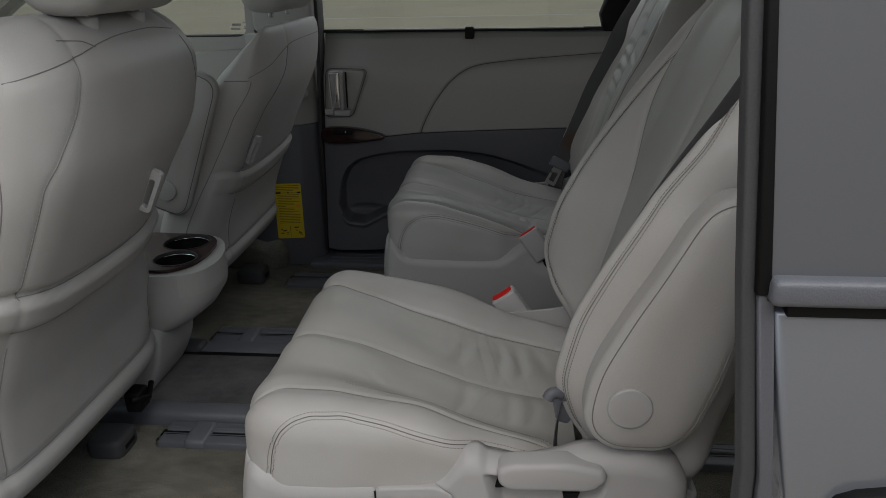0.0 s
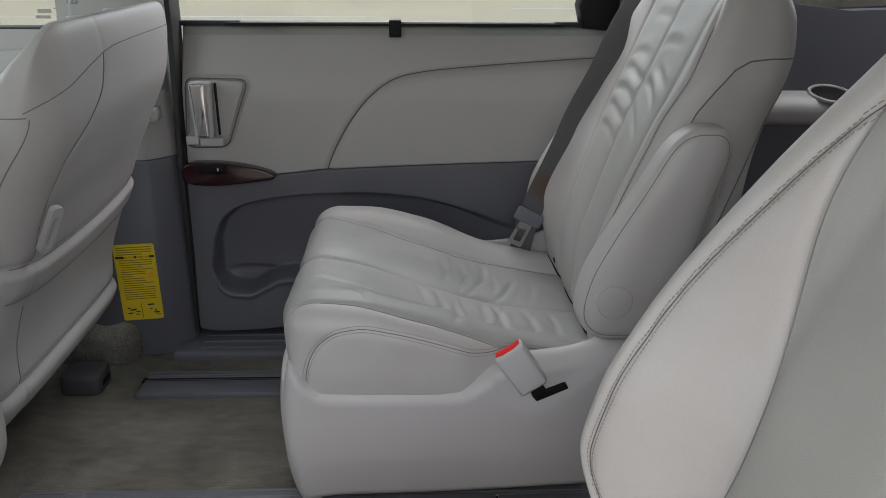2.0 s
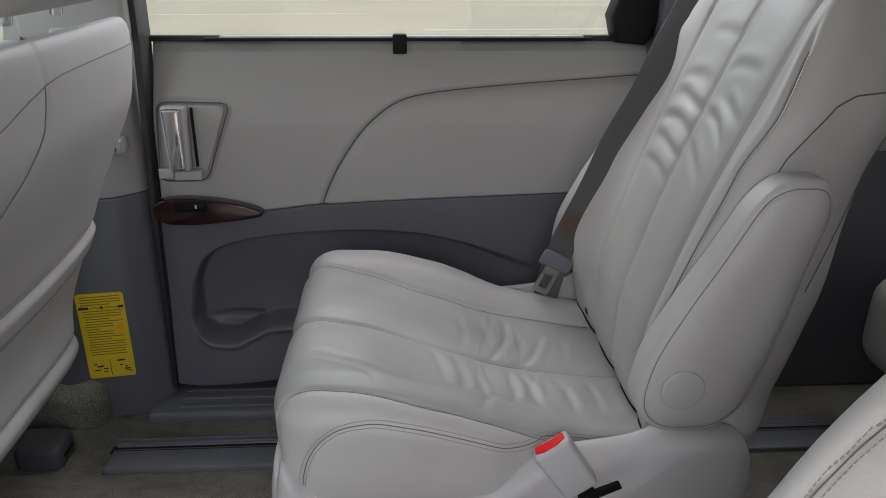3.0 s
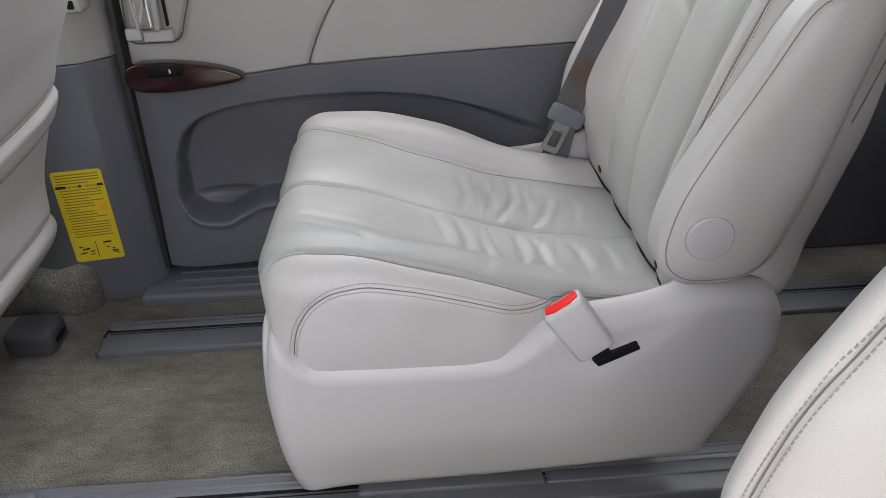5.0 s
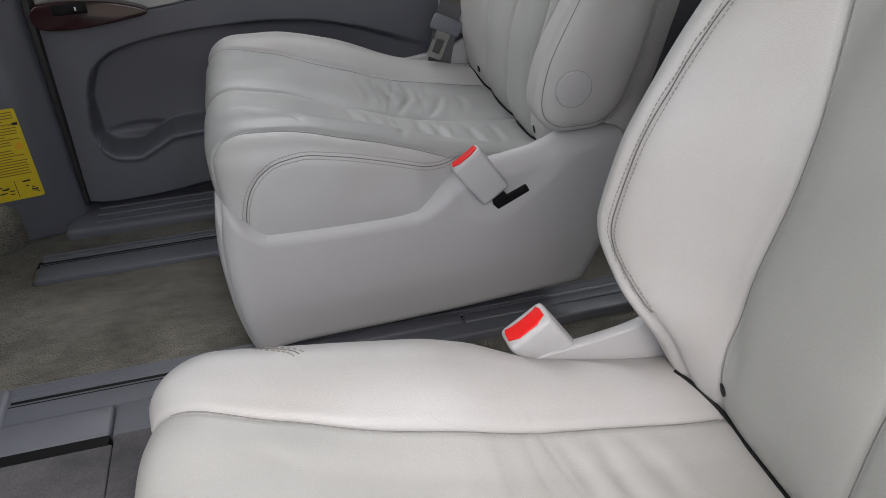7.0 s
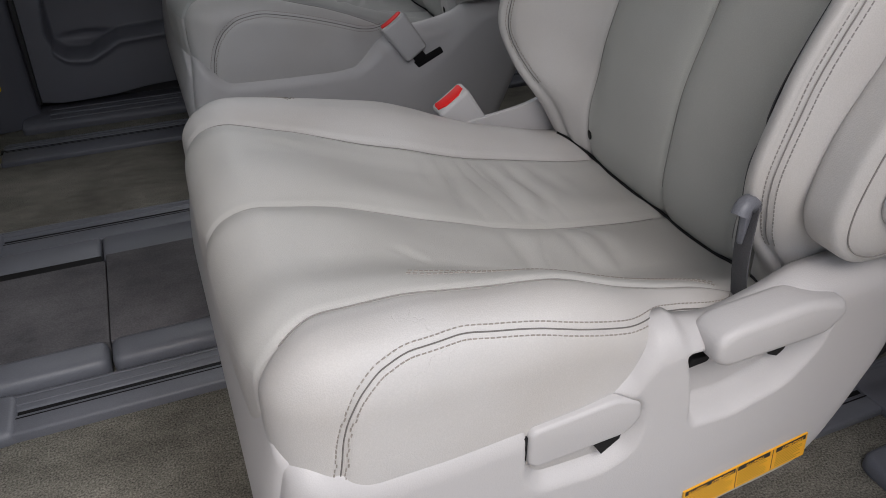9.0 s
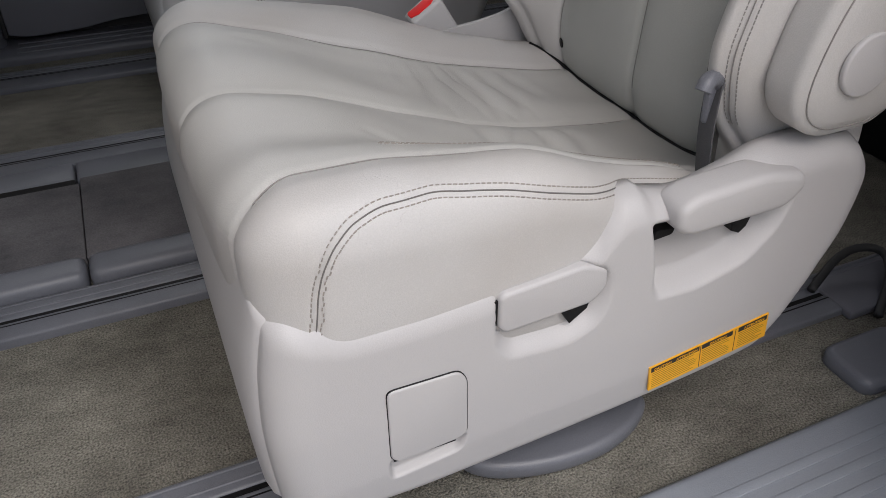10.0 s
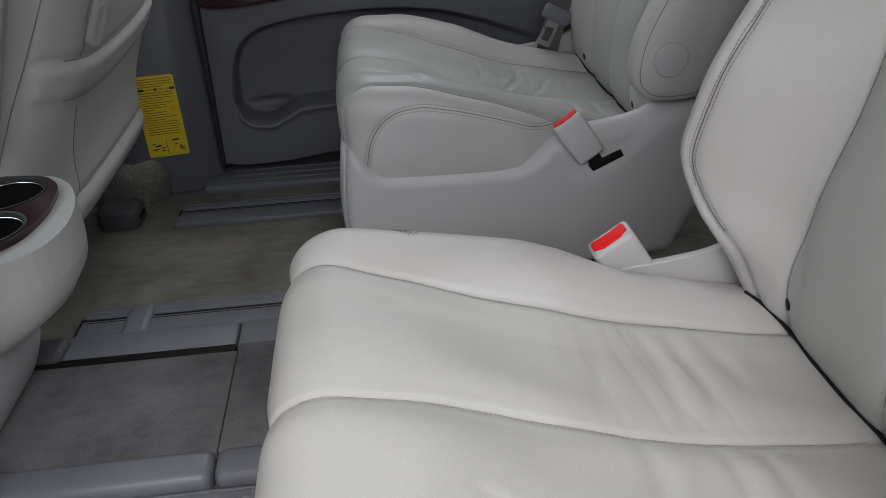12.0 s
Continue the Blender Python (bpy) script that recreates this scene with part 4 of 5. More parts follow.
    # armrests folded up beside the backrest
    for q in (1, -1) if s < 0 else (-1,):
        up = 0.014 if s > 0 else -0.004
        V, F = rbox((0.07, 0.030, 0.163), (0.052, 0.017, 0.056), (36, 18, 80))
        N = normals(V, F)
        seam = fillet([(-0.061, -0.154), (0.061, -0.154), (0.061, 0.154), (-0.061, 0.154)], 0.050, 9)
        loop = np.concatenate([seam, seam[:1]])
        edge = near_path(V[:, 0], V[:, 2], loop)
        g = wide_joint(edge, 0.0016, 0.003) * smooth01(0.5, 0.9, q * N[:, 1]) + 0.004 * np.clip(1 - (V[:, 0] / 0.07) ** 2 - 0.6 * (V[:, 2] / 0.163) ** 2, 0, 1) * (q * N[:, 1] > 0.5)

        def placed(a, h):
            z = 0.515 + h
            return curve(ARM_MIDDLE, z) + a / 0.07 * curve(ARM_HALF, z), z + up

        ax, az = placed(V[:, 0], V[:, 2])
        P = np.stack([ax, q * 0.250 + V[:, 1] + q * g, az], 1)
        arm = part("armrest", (world(P), flip(F)), LEATHER, seat)
        tree = BVHTree.FromPolygons([tuple(p) for p in P], [tuple(map(int, f)) for f in F])
        ax, az = placed(*stepped([tuple(p) for p in loop], 200))
        V, Q = sewn_line(tree, [(a, q * 0.45, b) for a, b in zip(ax, az)], (0, -q, 0), 0.0007)
        part("seam", (world(V), flip(Q)), SEAM, arm)
        part("pivot_cap", solid(disc((0.312, q * 0.2825, 0.421 + up), (0, q, 0), 0.0265, 0.006, 0.0022)), PLASTIC, arm, "round plastic cap")

    # base: a front fascia, a hidden frame and two moulded side shells that wrap round the front corners
    path = np.array([(0.040, -0.2485), (0.016, -0.2485), (0.009, -0.2470), (0.004, -0.240), (0, -0.222), (0, -0.10), (0, 0), (0, 0.10), (0, 0.222), (0.004, 0.240), (0.009, 0.2470), (0.016, 0.2485), (0.040, 0.2485)])
    gt = np.r_[np.linspace(0, 1, 26), 1.004, 1.0, 0.99]
    lowest, highest = 0.078 - 0.15 * path[:, 1], 0.318 - 0.085 * path[:, 1] - 1.4 * np.clip(path[:, 0] - 0.006, 0, 1) - 0.022 * smooth01(0.215, 0.2485, np.abs(path[:, 1]))
    gz = lowest + gt[:, None] * (highest - lowest)
    xf = curve(FASCIA, gz) + np.r_[np.zeros(26), 0.004, 0.010, 0.07][:, None]
    V, F = sheet(xf + path[:, 0] - 0.001, 0 * gz + path[:, 1], gz)
    part("front_fascia", (world(V), flip(F)), PLASTIC, seat)
    part("seat_frame", solid(block((-0.10, -0.22, 0.05), (0.34, 0.22, 0.24), 0.01)), BLACK, seat, "dark steel frame under the cushion")
    for q in (1, -1):
        top, low, rear = (AISLE_TOP, AISLE_LOW, AISLE_REAR) if q > 0 or s < 0 else (OUTER_TOP, OUTER_LOW, OUTER_REAR)
        along = np.linspace(0, 1, 330)
        S, T = np.meshgrid(0.6 * along + 0.4 * (0.5 - 0.5 * np.cos(np.pi * along)), 0.6 * along[::2] + 0.4 * (0.5 - 0.5 * np.cos(np.pi * along[::2])), indexing="ij")
        X = -0.19 + 0.59 * S
        for _ in range(4):
            zb, zt = curve(low, X), curve(top, X)
            Z = zb + (zt - zb) * T
            first, last = curve(FASCIA, Z) + 0.008, curve(rear, Z)
            X = first + (last - first) * S
        zb, zt = curve(low, X), curve(top, X)
        Z = zb + (zt - zb) * T
        fall = lambda d, r, deep: (deep * (1 - np.sqrt(np.clip(1 - (1 - np.clip(d / r, 0, 1)) ** 2, 0, 1)))) ** 1.6
        Y = 0.2755 - (fall(X - curve(FASCIA, Z) - 0.008, 0.034, 0.0265) + fall(zt - Z, 0.030, 0.032) + fall(Z - zb, 0.020, 0.020) + fall(curve(rear, Z) - X, 0.030, 0.024)) ** (1 / 1.6)
        Y = Y - 0.10 * (np.sqrt((0.128 + 0.03 * S - Z) ** 2 + 0.00002) + 0.128 + 0.03 * S - Z) / 2 - 0.03 * (Z - 0.2).clip(0, 1)
        if q > 0:
            bowl = curve([(-0.3, 0.4), (0.10, 0.32), (0.135, 0.270), (0.158, 0.238), (0.199, 0.219), (0.252, 0.246), (0.308, 0.292), (0.346, 0.316), (0.5, 0.36)], X)
            Y = Y - 0.007 * smooth01(-0.004, 0.040, Z - bowl)
        for shape, depth, soft in recesses if q < 0 else ():
            shape = np.array(shape, float)
            d = near_path(X, Z, np.concatenate([shape, shape[:1]]))
            hit = np.zeros(X.shape, bool)
            for (ax, az), (bx, bz) in zip(shape, np.roll(shape, -1, 0)):
                hit ^= ((az > Z) != (bz > Z)) & (X < (bx - ax) * (Z - az) / (bz - az + 1e-12) + ax)
            Y = Y - depth * smooth01(0, soft, np.where(hit, d, 0))
        V, F = sheet(X, q * Y, Z, (X + 0.004 * (S < 0.01), q * (np.minimum(Y - 0.004, 0.235) - 0.06 * smooth01(-0.10, -0.17, X)), Z))
        shell = part("side_shell", (world(V), F if s * q < 0 else F[:, ::-1]), PLASTIC, seat, "moulded light grey plastic side shell")
        if q > 0:
            part("buckle_slot", solid(plate(fillet([(0.199, 0.251), (0.208, 0.240), (0.257, 0.263), (0.251, 0.274)], 0.002), 0.250, 0.2712, "y", 0.001)), BLACK, shell, "black slot for the buckle stalk")
    return seat, solid, shell


def buckle(at, s, label):
    """A belt buckle standing at the aisle side of a seat."""
    ob = thing("belt_buckle", label, "seat belt buckle", "belt buckles", at=at)
    m = Matrix.Rotation(radians(-35), 4, "Y") @ Matrix.Rotation(radians(6 * s), 4, "X")
    body = block((-0.0255, -0.015, -0.036), (0.0255, 0.015, 0.040), 0.006, 4)
    for q in body.verts:
        q.co.x *= 1 - 1.2 * (0.040 - q.co.z)
    body.transform(m)
    part("case", body, PLASTIC, ob)
    red = rounded([(-0.021, -0.0100), (0.021, -0.0100), (0.021, 0.0100), (0.011, 0.0070), (-0.011, 0.0070), (-0.021, 0.0100)], 1)
    press = plate(red, 0.036, 0.0415, "z", 0.001)
    press.transform(m)
    part("release_button", press, RED, ob, "bright red release button")
    stalk = block((-0.010, -0.004, -0.052), (0.012, 0.004, -0.032), 0.002)
    stalk.transform(m)
    part("stalk", stalk, BLACK, ob)
    return ob


def sewn_line(tree, path, way, radius=0.0006):
    """The dark closed line of a seam, laid on the surface along way."""
    got = []
    for p in path:
        hit = tree.ray_cast(Vector(p), Vector(way), 1.2)
        if hit[0] is not None and (not got or (hit[0] - got[-1]).length < 0.03):
            got.append(hit[0] - Vector(way) * 0.0005)
    P = np.array([tuple(g) for g in got])
    P[1:-1] = (P[:-2] + 2 * P[1:-1] + P[2:]) / 4
    V, F = tube(P, radius, 5)
    return V, np.array(F[:-2])


def stitches(tree, path, way):
    """Short raised threads on both sides of a seam. The path runs outside the surface; its points are laid on it along way."""
    V, F = [], []
    P, way = np.array(path, float), np.array(way, float)
    run = np.r_[0, np.cumsum(np.linalg.norm(np.diff(P, axis=0), axis=1))]
    at = lambda t: np.array([np.interp(t, run, P[:, k]) for k in range(3)])
    steps = int(run[-1] / 0.0044)
    spots = []
    for k in range(steps):
        for t in (k * 0.0044, k * 0.0044 + 0.0031):
            hit = tree.ray_cast(Vector(at(t)), Vector(way), 0.8)
            spots.append(hit if hit[0] is not None else None)
    for off in (0.0050, -0.0050):
        for k in range(steps):
            one, two = spots[2 * k], spots[2 * k + 1]
            if one is None or two is None or not 0.0005 < (one[0] - two[0]).length < 0.009:
                continue
            aside = (two[0] - one[0]).cross(one[1]).normalized() * off
            ends = []
            for spot in (one, two):
                near, n, _, _ = tree.find_nearest(spot[0] + aside)
                ends.append((near + n * 0.0004, n))
            (a, na), (b, nb) = ends
            side = (b - a).cross(na).normalized() * 0.0009
            i = len(V)
            V += [a - side - na * 0.001, a + side - na * 0.001, a + na * 0.0006, b - side - nb * 0.001, b + side - nb * 0.001, b + nb * 0.0006]
            F += [(i, i + 3, i + 4, i + 1), (i + 1, i + 4, i + 5, i + 2), (i + 2, i + 5, i + 3, i)]
    return np.array(V), np.array(F)


NEAR_CREASES = [(-0.09, 0.12, 0.02, 1.2, 0.0012, 0.006), (-0.03, -0.10, 0.018, 0.9, 0.0012, 0.006), (0.090, 0.078, 0.052, -0.16, 0.0024, 0.010), (0.155, 0.075, 0.060, 0.03, 0.0034, 0.009), (0.188, 0.081, 0.052, 0.05, 0.0030, 0.009), (0.225, 0.100, 0.034, 0.25, 0.0018, 0.009),
                (0.101, -0.066, 0.060, -0.14, 0.0032, 0.010), (0.172, -0.060, 0.046, 0.02, 0.0032, 0.009), (0.206, -0.054, 0.040, -0.08, 0.0026, 0.009), (0.066, 0.105, 0.028, -0.16, 0.0014, 0.010)]
FAR_CREASES = [(0.097, 0.140, 0.070, 0.04, 0.0040, 0.0065), (0.068, 0.112, 0.075, 0.08, 0.0028, 0.0075), (0.142, 0.096, 0.063, 0.10, 0.0044, 0.0065), (0.176, 0.112, 0.070, -0.06, 0.0040, 0.0070), (0.230, 0.110, 0.070, -0.04, 0.0028, 0.0080), (0.271, 0.077, 0.040, -0.08, 0.0020, 0.0065),
               (-0.072, 0.180, 0.038, -0.61, 0.0028, 0.0060), (-0.100, 0.112, 0.040, -1.35, 0.0024, 0.0060), (-0.105, 0.150, 0.034, -1.10, 0.0022, 0.0060), (-0.045, 0.130, 0.040, -0.95, 0.0020, 0.0070), (0.035, 0.060, 0.040, -0.20, 0.0020, 0.0080),
               (0.078, -0.072, 0.049, 0.02, 0.0028, 0.0080), (0.147, -0.063, 0.060, 0.34, 0.0048, 0.0060), (0.199, -0.050, 0.047, 0.44, 0.0044, 0.0060), (0.118, -0.083, 0.045, -0.12, 0.0022, 0.0075), (0.174, -0.077, 0.036, 0.04, 0.0024, 0.0060), (0.248, -0.060, 0.036, 0.10, 0.0020, 0.0070)]
NEAR_PLEATS = [(1, [(0.045, 0.1, 0, 0.0010), (0.086, -0.05, 1.5, 0.0024), (0.118, -0.15, 1.5, 0.0028), (0.142, -0.3, 1.0, 0.0022), (0.180, -0.3, 0, 0.0012), (0.22, -0.3, 0, 0)]),
               (-1, [(0.05, 0.2, 0, 0.0009), (0.096, 0.35, 1.0, 0.0024), (0.120, 0.3, 1.0, 0.0022), (0.156, 0.4, 1.0, 0.0014), (0.20, 0.3, 0, 0)])]
FAR_PLEATS = [(1, [(0.000, 0.3, 0, 0.0014), (0.036, 0.25, 0.5, 0.0030), (0.062, 0.05, -0.8, 0.0044), (0.088, -0.05, 0.8, 0.0030), (0.108, 0.1, -0.5, 0.0040), (0.136, -0.1, 0.6, 0.0046), (0.166, -0.3, -0.6, 0.0030), (0.190, -0.2, 0.5, 0.0034), (0.222, -0.35, 0, 0.0016), (0.255, -0.3, 0, 0)]),
              (-1, [(0.010, 0.1, 0, 0.0012), (0.058, 0.2, -0.6, 0.0030), (0.094, 0.0, 0.5, 0.0044), (0.120, -0.25, -0.6, 0.0036), (0.146, -0.1, 0.4, 0.0038), (0.180, -0.25, 0.4, 0.0020), (0.225, -0.2, 0, 0)])]
LEVER_HOLE = [(-0.007, 0.294), (-0.006, 0.240), (0.010, 0.222), (0.070, 0.218), (0.100, 0.230), (0.110, 0.256), (0.108, 0.284), (0.084, 0.304), (0.002, 0.299)]
LEVER_SEAT = [(-0.004, 0.287), (-0.003, 0.252), (0.088, 0.254), (0.102, 0.27), (0.098, 0.29), (0.076, 0.302), (0.002, 0.297)]
GRIP_HOLE = [(0.134, 0.325), (0.146, 0.282), (0.150, 0.246), (0.158, 0.238), (0.200, 0.236), (0.255, 0.250), (0.284, 0.280), (0.296, 0.312), (0.285, 0.330), (0.20, 0.318)]
COVER_HOLE = [(-0.098, 0.152), (-0.0995, 0.135), (-0.096, 0.121), (-0.034, 0.129), (-0.028, 0.135), (-0.0245, 0.153)]
COVER = [(-0.098, 0.2325), (-0.036, 0.2315), (-0.0285, 0.220), (-0.0265, 0.156), (-0.034, 0.150), (-0.090, 0.146), (-0.097, 0.153)]
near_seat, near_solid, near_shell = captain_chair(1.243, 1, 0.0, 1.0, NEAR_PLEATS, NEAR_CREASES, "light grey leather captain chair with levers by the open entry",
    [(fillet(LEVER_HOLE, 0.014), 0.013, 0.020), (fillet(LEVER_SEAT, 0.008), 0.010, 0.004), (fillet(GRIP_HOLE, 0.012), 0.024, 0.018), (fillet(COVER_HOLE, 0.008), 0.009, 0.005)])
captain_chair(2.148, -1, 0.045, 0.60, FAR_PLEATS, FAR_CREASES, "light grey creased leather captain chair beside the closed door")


def lever(name, outline, low, high, bevel, label, r=0.012):
    return part(name, near_solid(plate(fillet(outline, r), low, high, "y", bevel, 4)), PLASTIC, near_seat, label)


lever("recline_lever", [(-0.001, 0.291), (0.003, 0.295), (0.076, 0.301), (0.099, 0.292), (0.102, 0.273), (0.088, 0.258), (0.007, 0.253), (0.0, 0.26)], -0.2735, -0.250, 0.004, "small light grey plastic lever", 0.006)
lever("folding_lever", [(0.156, 0.336), (0.172, 0.345), (0.245, 0.350), (0.288, 0.342), (0.294, 0.327), (0.276, 0.309), (0.171, 0.306), (0.158, 0.315)], -0.282, -0.245, 0.008, "broad light grey plastic grip lever", 0.010)
lever("access_cover", COVER, -0.2775, -0.258, 0.002, "square clip-in plastic cover", 0.007)
part("cover_gap", near_solid(plate(fillet([(-0.0625 + (x + 0.0625) * 1.016, 0.190 + (z - 0.190) * 1.012) for x, z in COVER], 0.007), -0.2758, -0.262, "y", 0)), BLACK, near_shell, "thin dark gap")
part("cover_groove", near_solid(block((-0.092, -0.2685, 0.137), (-0.034, -0.262, 0.139), 0)), BLACK, near_shell, smooth=False)
part("lever_gap", near_solid(plate([(0.058, 0.258), (0.088, 0.260), (0.086, 0.251), (0.070, 0.239)], -0.2700, -0.246, "y", 0.001)), BLACK, near_shell, smooth=False)
# Black chip drawn for the shadow at the lever's front end.
part("lever_end_shade", near_solid(block((-0.0045, -0.2700, 0.262), (-0.0005, -0.246, 0.288), 0.0005)), BLACK, near_shell, smooth=False)
part("grip_gap", near_solid(plate([(0.240, 0.290), (0.262, 0.292), (0.259, 0.281), (0.252, 0.275), (0.242, 0.280)], -0.2590, -0.2405, "y", 0.001)), BLACK, near_shell, smooth=False)
part("spring_gap", near_solid(plate(fillet([(0.153, 0.293), (0.156, 0.303), (0.176, 0.302), (0.174, 0.295)], 0.003), -0.2580, -0.2405, "y", 0.001)), BLACK, near_shell, smooth=False)
part("support_foot", near_solid(plate(fillet([(0.0, -0.215), (0.025, -0.236), (0.065, -0.251), (0.11, -0.258), (0.155, -0.257), (0.200, -0.244), (0.236, -0.218), (0.21, -0.18), (0.0, -0.18)], 0.02), 0.004, 0.029, "z", 0.009, 4)), RAIL, near_seat, "slate-grey plastic foot cover")

buckle((0.174, 1.496, 0.309), 1, "light grey belt buckle with a bright red release button")
buckle((0.227, 1.880, 0.298), -1, "light grey belt buckle with a bright red release button")


def words(text, size, m, material, parent):
    data = bpy.data.curves.new("lettering", "FONT")
    data.body, data.size, data.extrude, data.align_x = text, size, 0.0002, "CENTER"
    ob = bpy.data.objects.new("lettering", data)
    me = bpy.data.meshes.new_from_object(ob)
    bpy.data.objects.remove(ob)
    me.materials.append(material)
    out = new("lettering", me)
    out.parent, out.matrix_local = parent, m
    return out


# yellow notice on the pillar
def notice(at, turn, name, label):
    """A printed sticker in its own plane (x along, z up), facing -y."""
    ob = thing(name, label, "warning label")
    ob.matrix_world = Matrix.Translation(at) @ Matrix.Rotation(radians(turn[2]), 4, "Z") @ Matrix.Rotation(radians(turn[1]), 4, "Y") @ Matrix.Rotation(radians(turn[0]), 4, "X")
    return ob


def bar(ob, x0, x1, z0, z1, y=-0.0009, material=None):
    part("print_bar", block((x0, y, z0), (x1, y + 0.0004, z1), 0), material or INK, ob, smooth=False)


pil = notice((-0.561, 2.4550, 0.190), (0, 0, 8.13), "warning_label", "yellow printed warning sticker on the slate pillar trim")
part("sheet", plate(fillet([(-0.0435, -0.093), (-0.0435, 0.093), (0.0435, 0.093), (0.0435, -0.093)], 0.006), -0.0008, 0.001, "y", 0), YELLOW, pil, smooth=False)
rng = random.Random(4)
for k in range(4):
    bar(pil, -0.037, 0.037 - 0.02 * (k == 3), 0.085 - 0.0055 * k, 0.0872 - 0.0055 * k, material=PRINT)
bar(pil, -0.041, -0.023, 0.060, 0.0655), bar(pil, 0.031, 0.041, 0.060, 0.0655), bar(pil, -0.001, 0.003, 0.060, 0.0655)
words("CAUTION", 0.0056, Matrix.Translation((-0.012, -0.0009, 0.0606)) @ Matrix.Rotation(radians(90), 4, "X"), INK, pil)
words("ATTENTION", 0.0056, Matrix.Translation((0.0168, -0.0009, 0.0606)) @ Matrix.Rotation(radians(90), 4, "X"), INK, pil)
for k in range(18):
    end = 0.036 if not 5 <= k <= 9 else 0.018
    bar(pil, -0.036 + 0.004 * rng.random(), end - (0.03 * rng.random() if k % 4 == 3 else 0.004 * rng.random()), 0.0545 - 0.0056 * k, 0.0565 - 0.0056 * k, material=PRINT)
bar(pil, -0.002, -0.0008, -0.088, -0.052)
for k in range(14):
    bx, bz = (-0.036, -0.020)[k % 2] + 0.044 * (k > 6) + 0.010 * rng.random(), -0.086 + 0.030 * rng.random()
    bar(pil, bx, bx + 0.004 + 0.008 * rng.random(), bz, bz + 0.0015 + 0.002 * rng.random())
part("no_sign", disc((0.030, -0.001, 0.018), (0, 1, 0), 0.007, 0.0006, 0), ORANGE, pil, smooth=False)

low = notice((0.238, 0.9668, 0.147), (0, -8.5, 0), "seat_label", "orange printed caution sticker on the seat shell")
part("sheet", plate([(-0.071, -0.016), (-0.071, 0.017), (0.071, 0.017), (0.071, -0.016)], -0.0008, 0.001, "y", 0), ORANGE, low, smooth=False)
for x0, x1, titles in ((-0.069, -0.013, ((-0.056, "CAUTION"), (-0.028, "ATTENTION"))), (-0.010, 0.027, ((0.009, "CAUTION"),)), (0.034, 0.069, ((0.053, "ATTENTION"),))):
    bar(low, x0, x1, 0.0095, 0.0158)
    for at_x, text in titles:
        words(text, 0.0044, Matrix.Translation((at_x, -0.0013, 0.0110)) @ Matrix.Rotation(radians(90), 4, "X"), ORANGE, low)
    for k in range(8):
        bar(low, x0 + 0.001, x1 - 0.002 - 0.010 * rng.random(), 0.0066 - 0.0027 * k, 0.0074 - 0.0027 * k, material=PRINT)
for x in (-0.0115, 0.0305):
    bar(low, x - 0.0004, x + 0.0004, -0.015, 0.016)


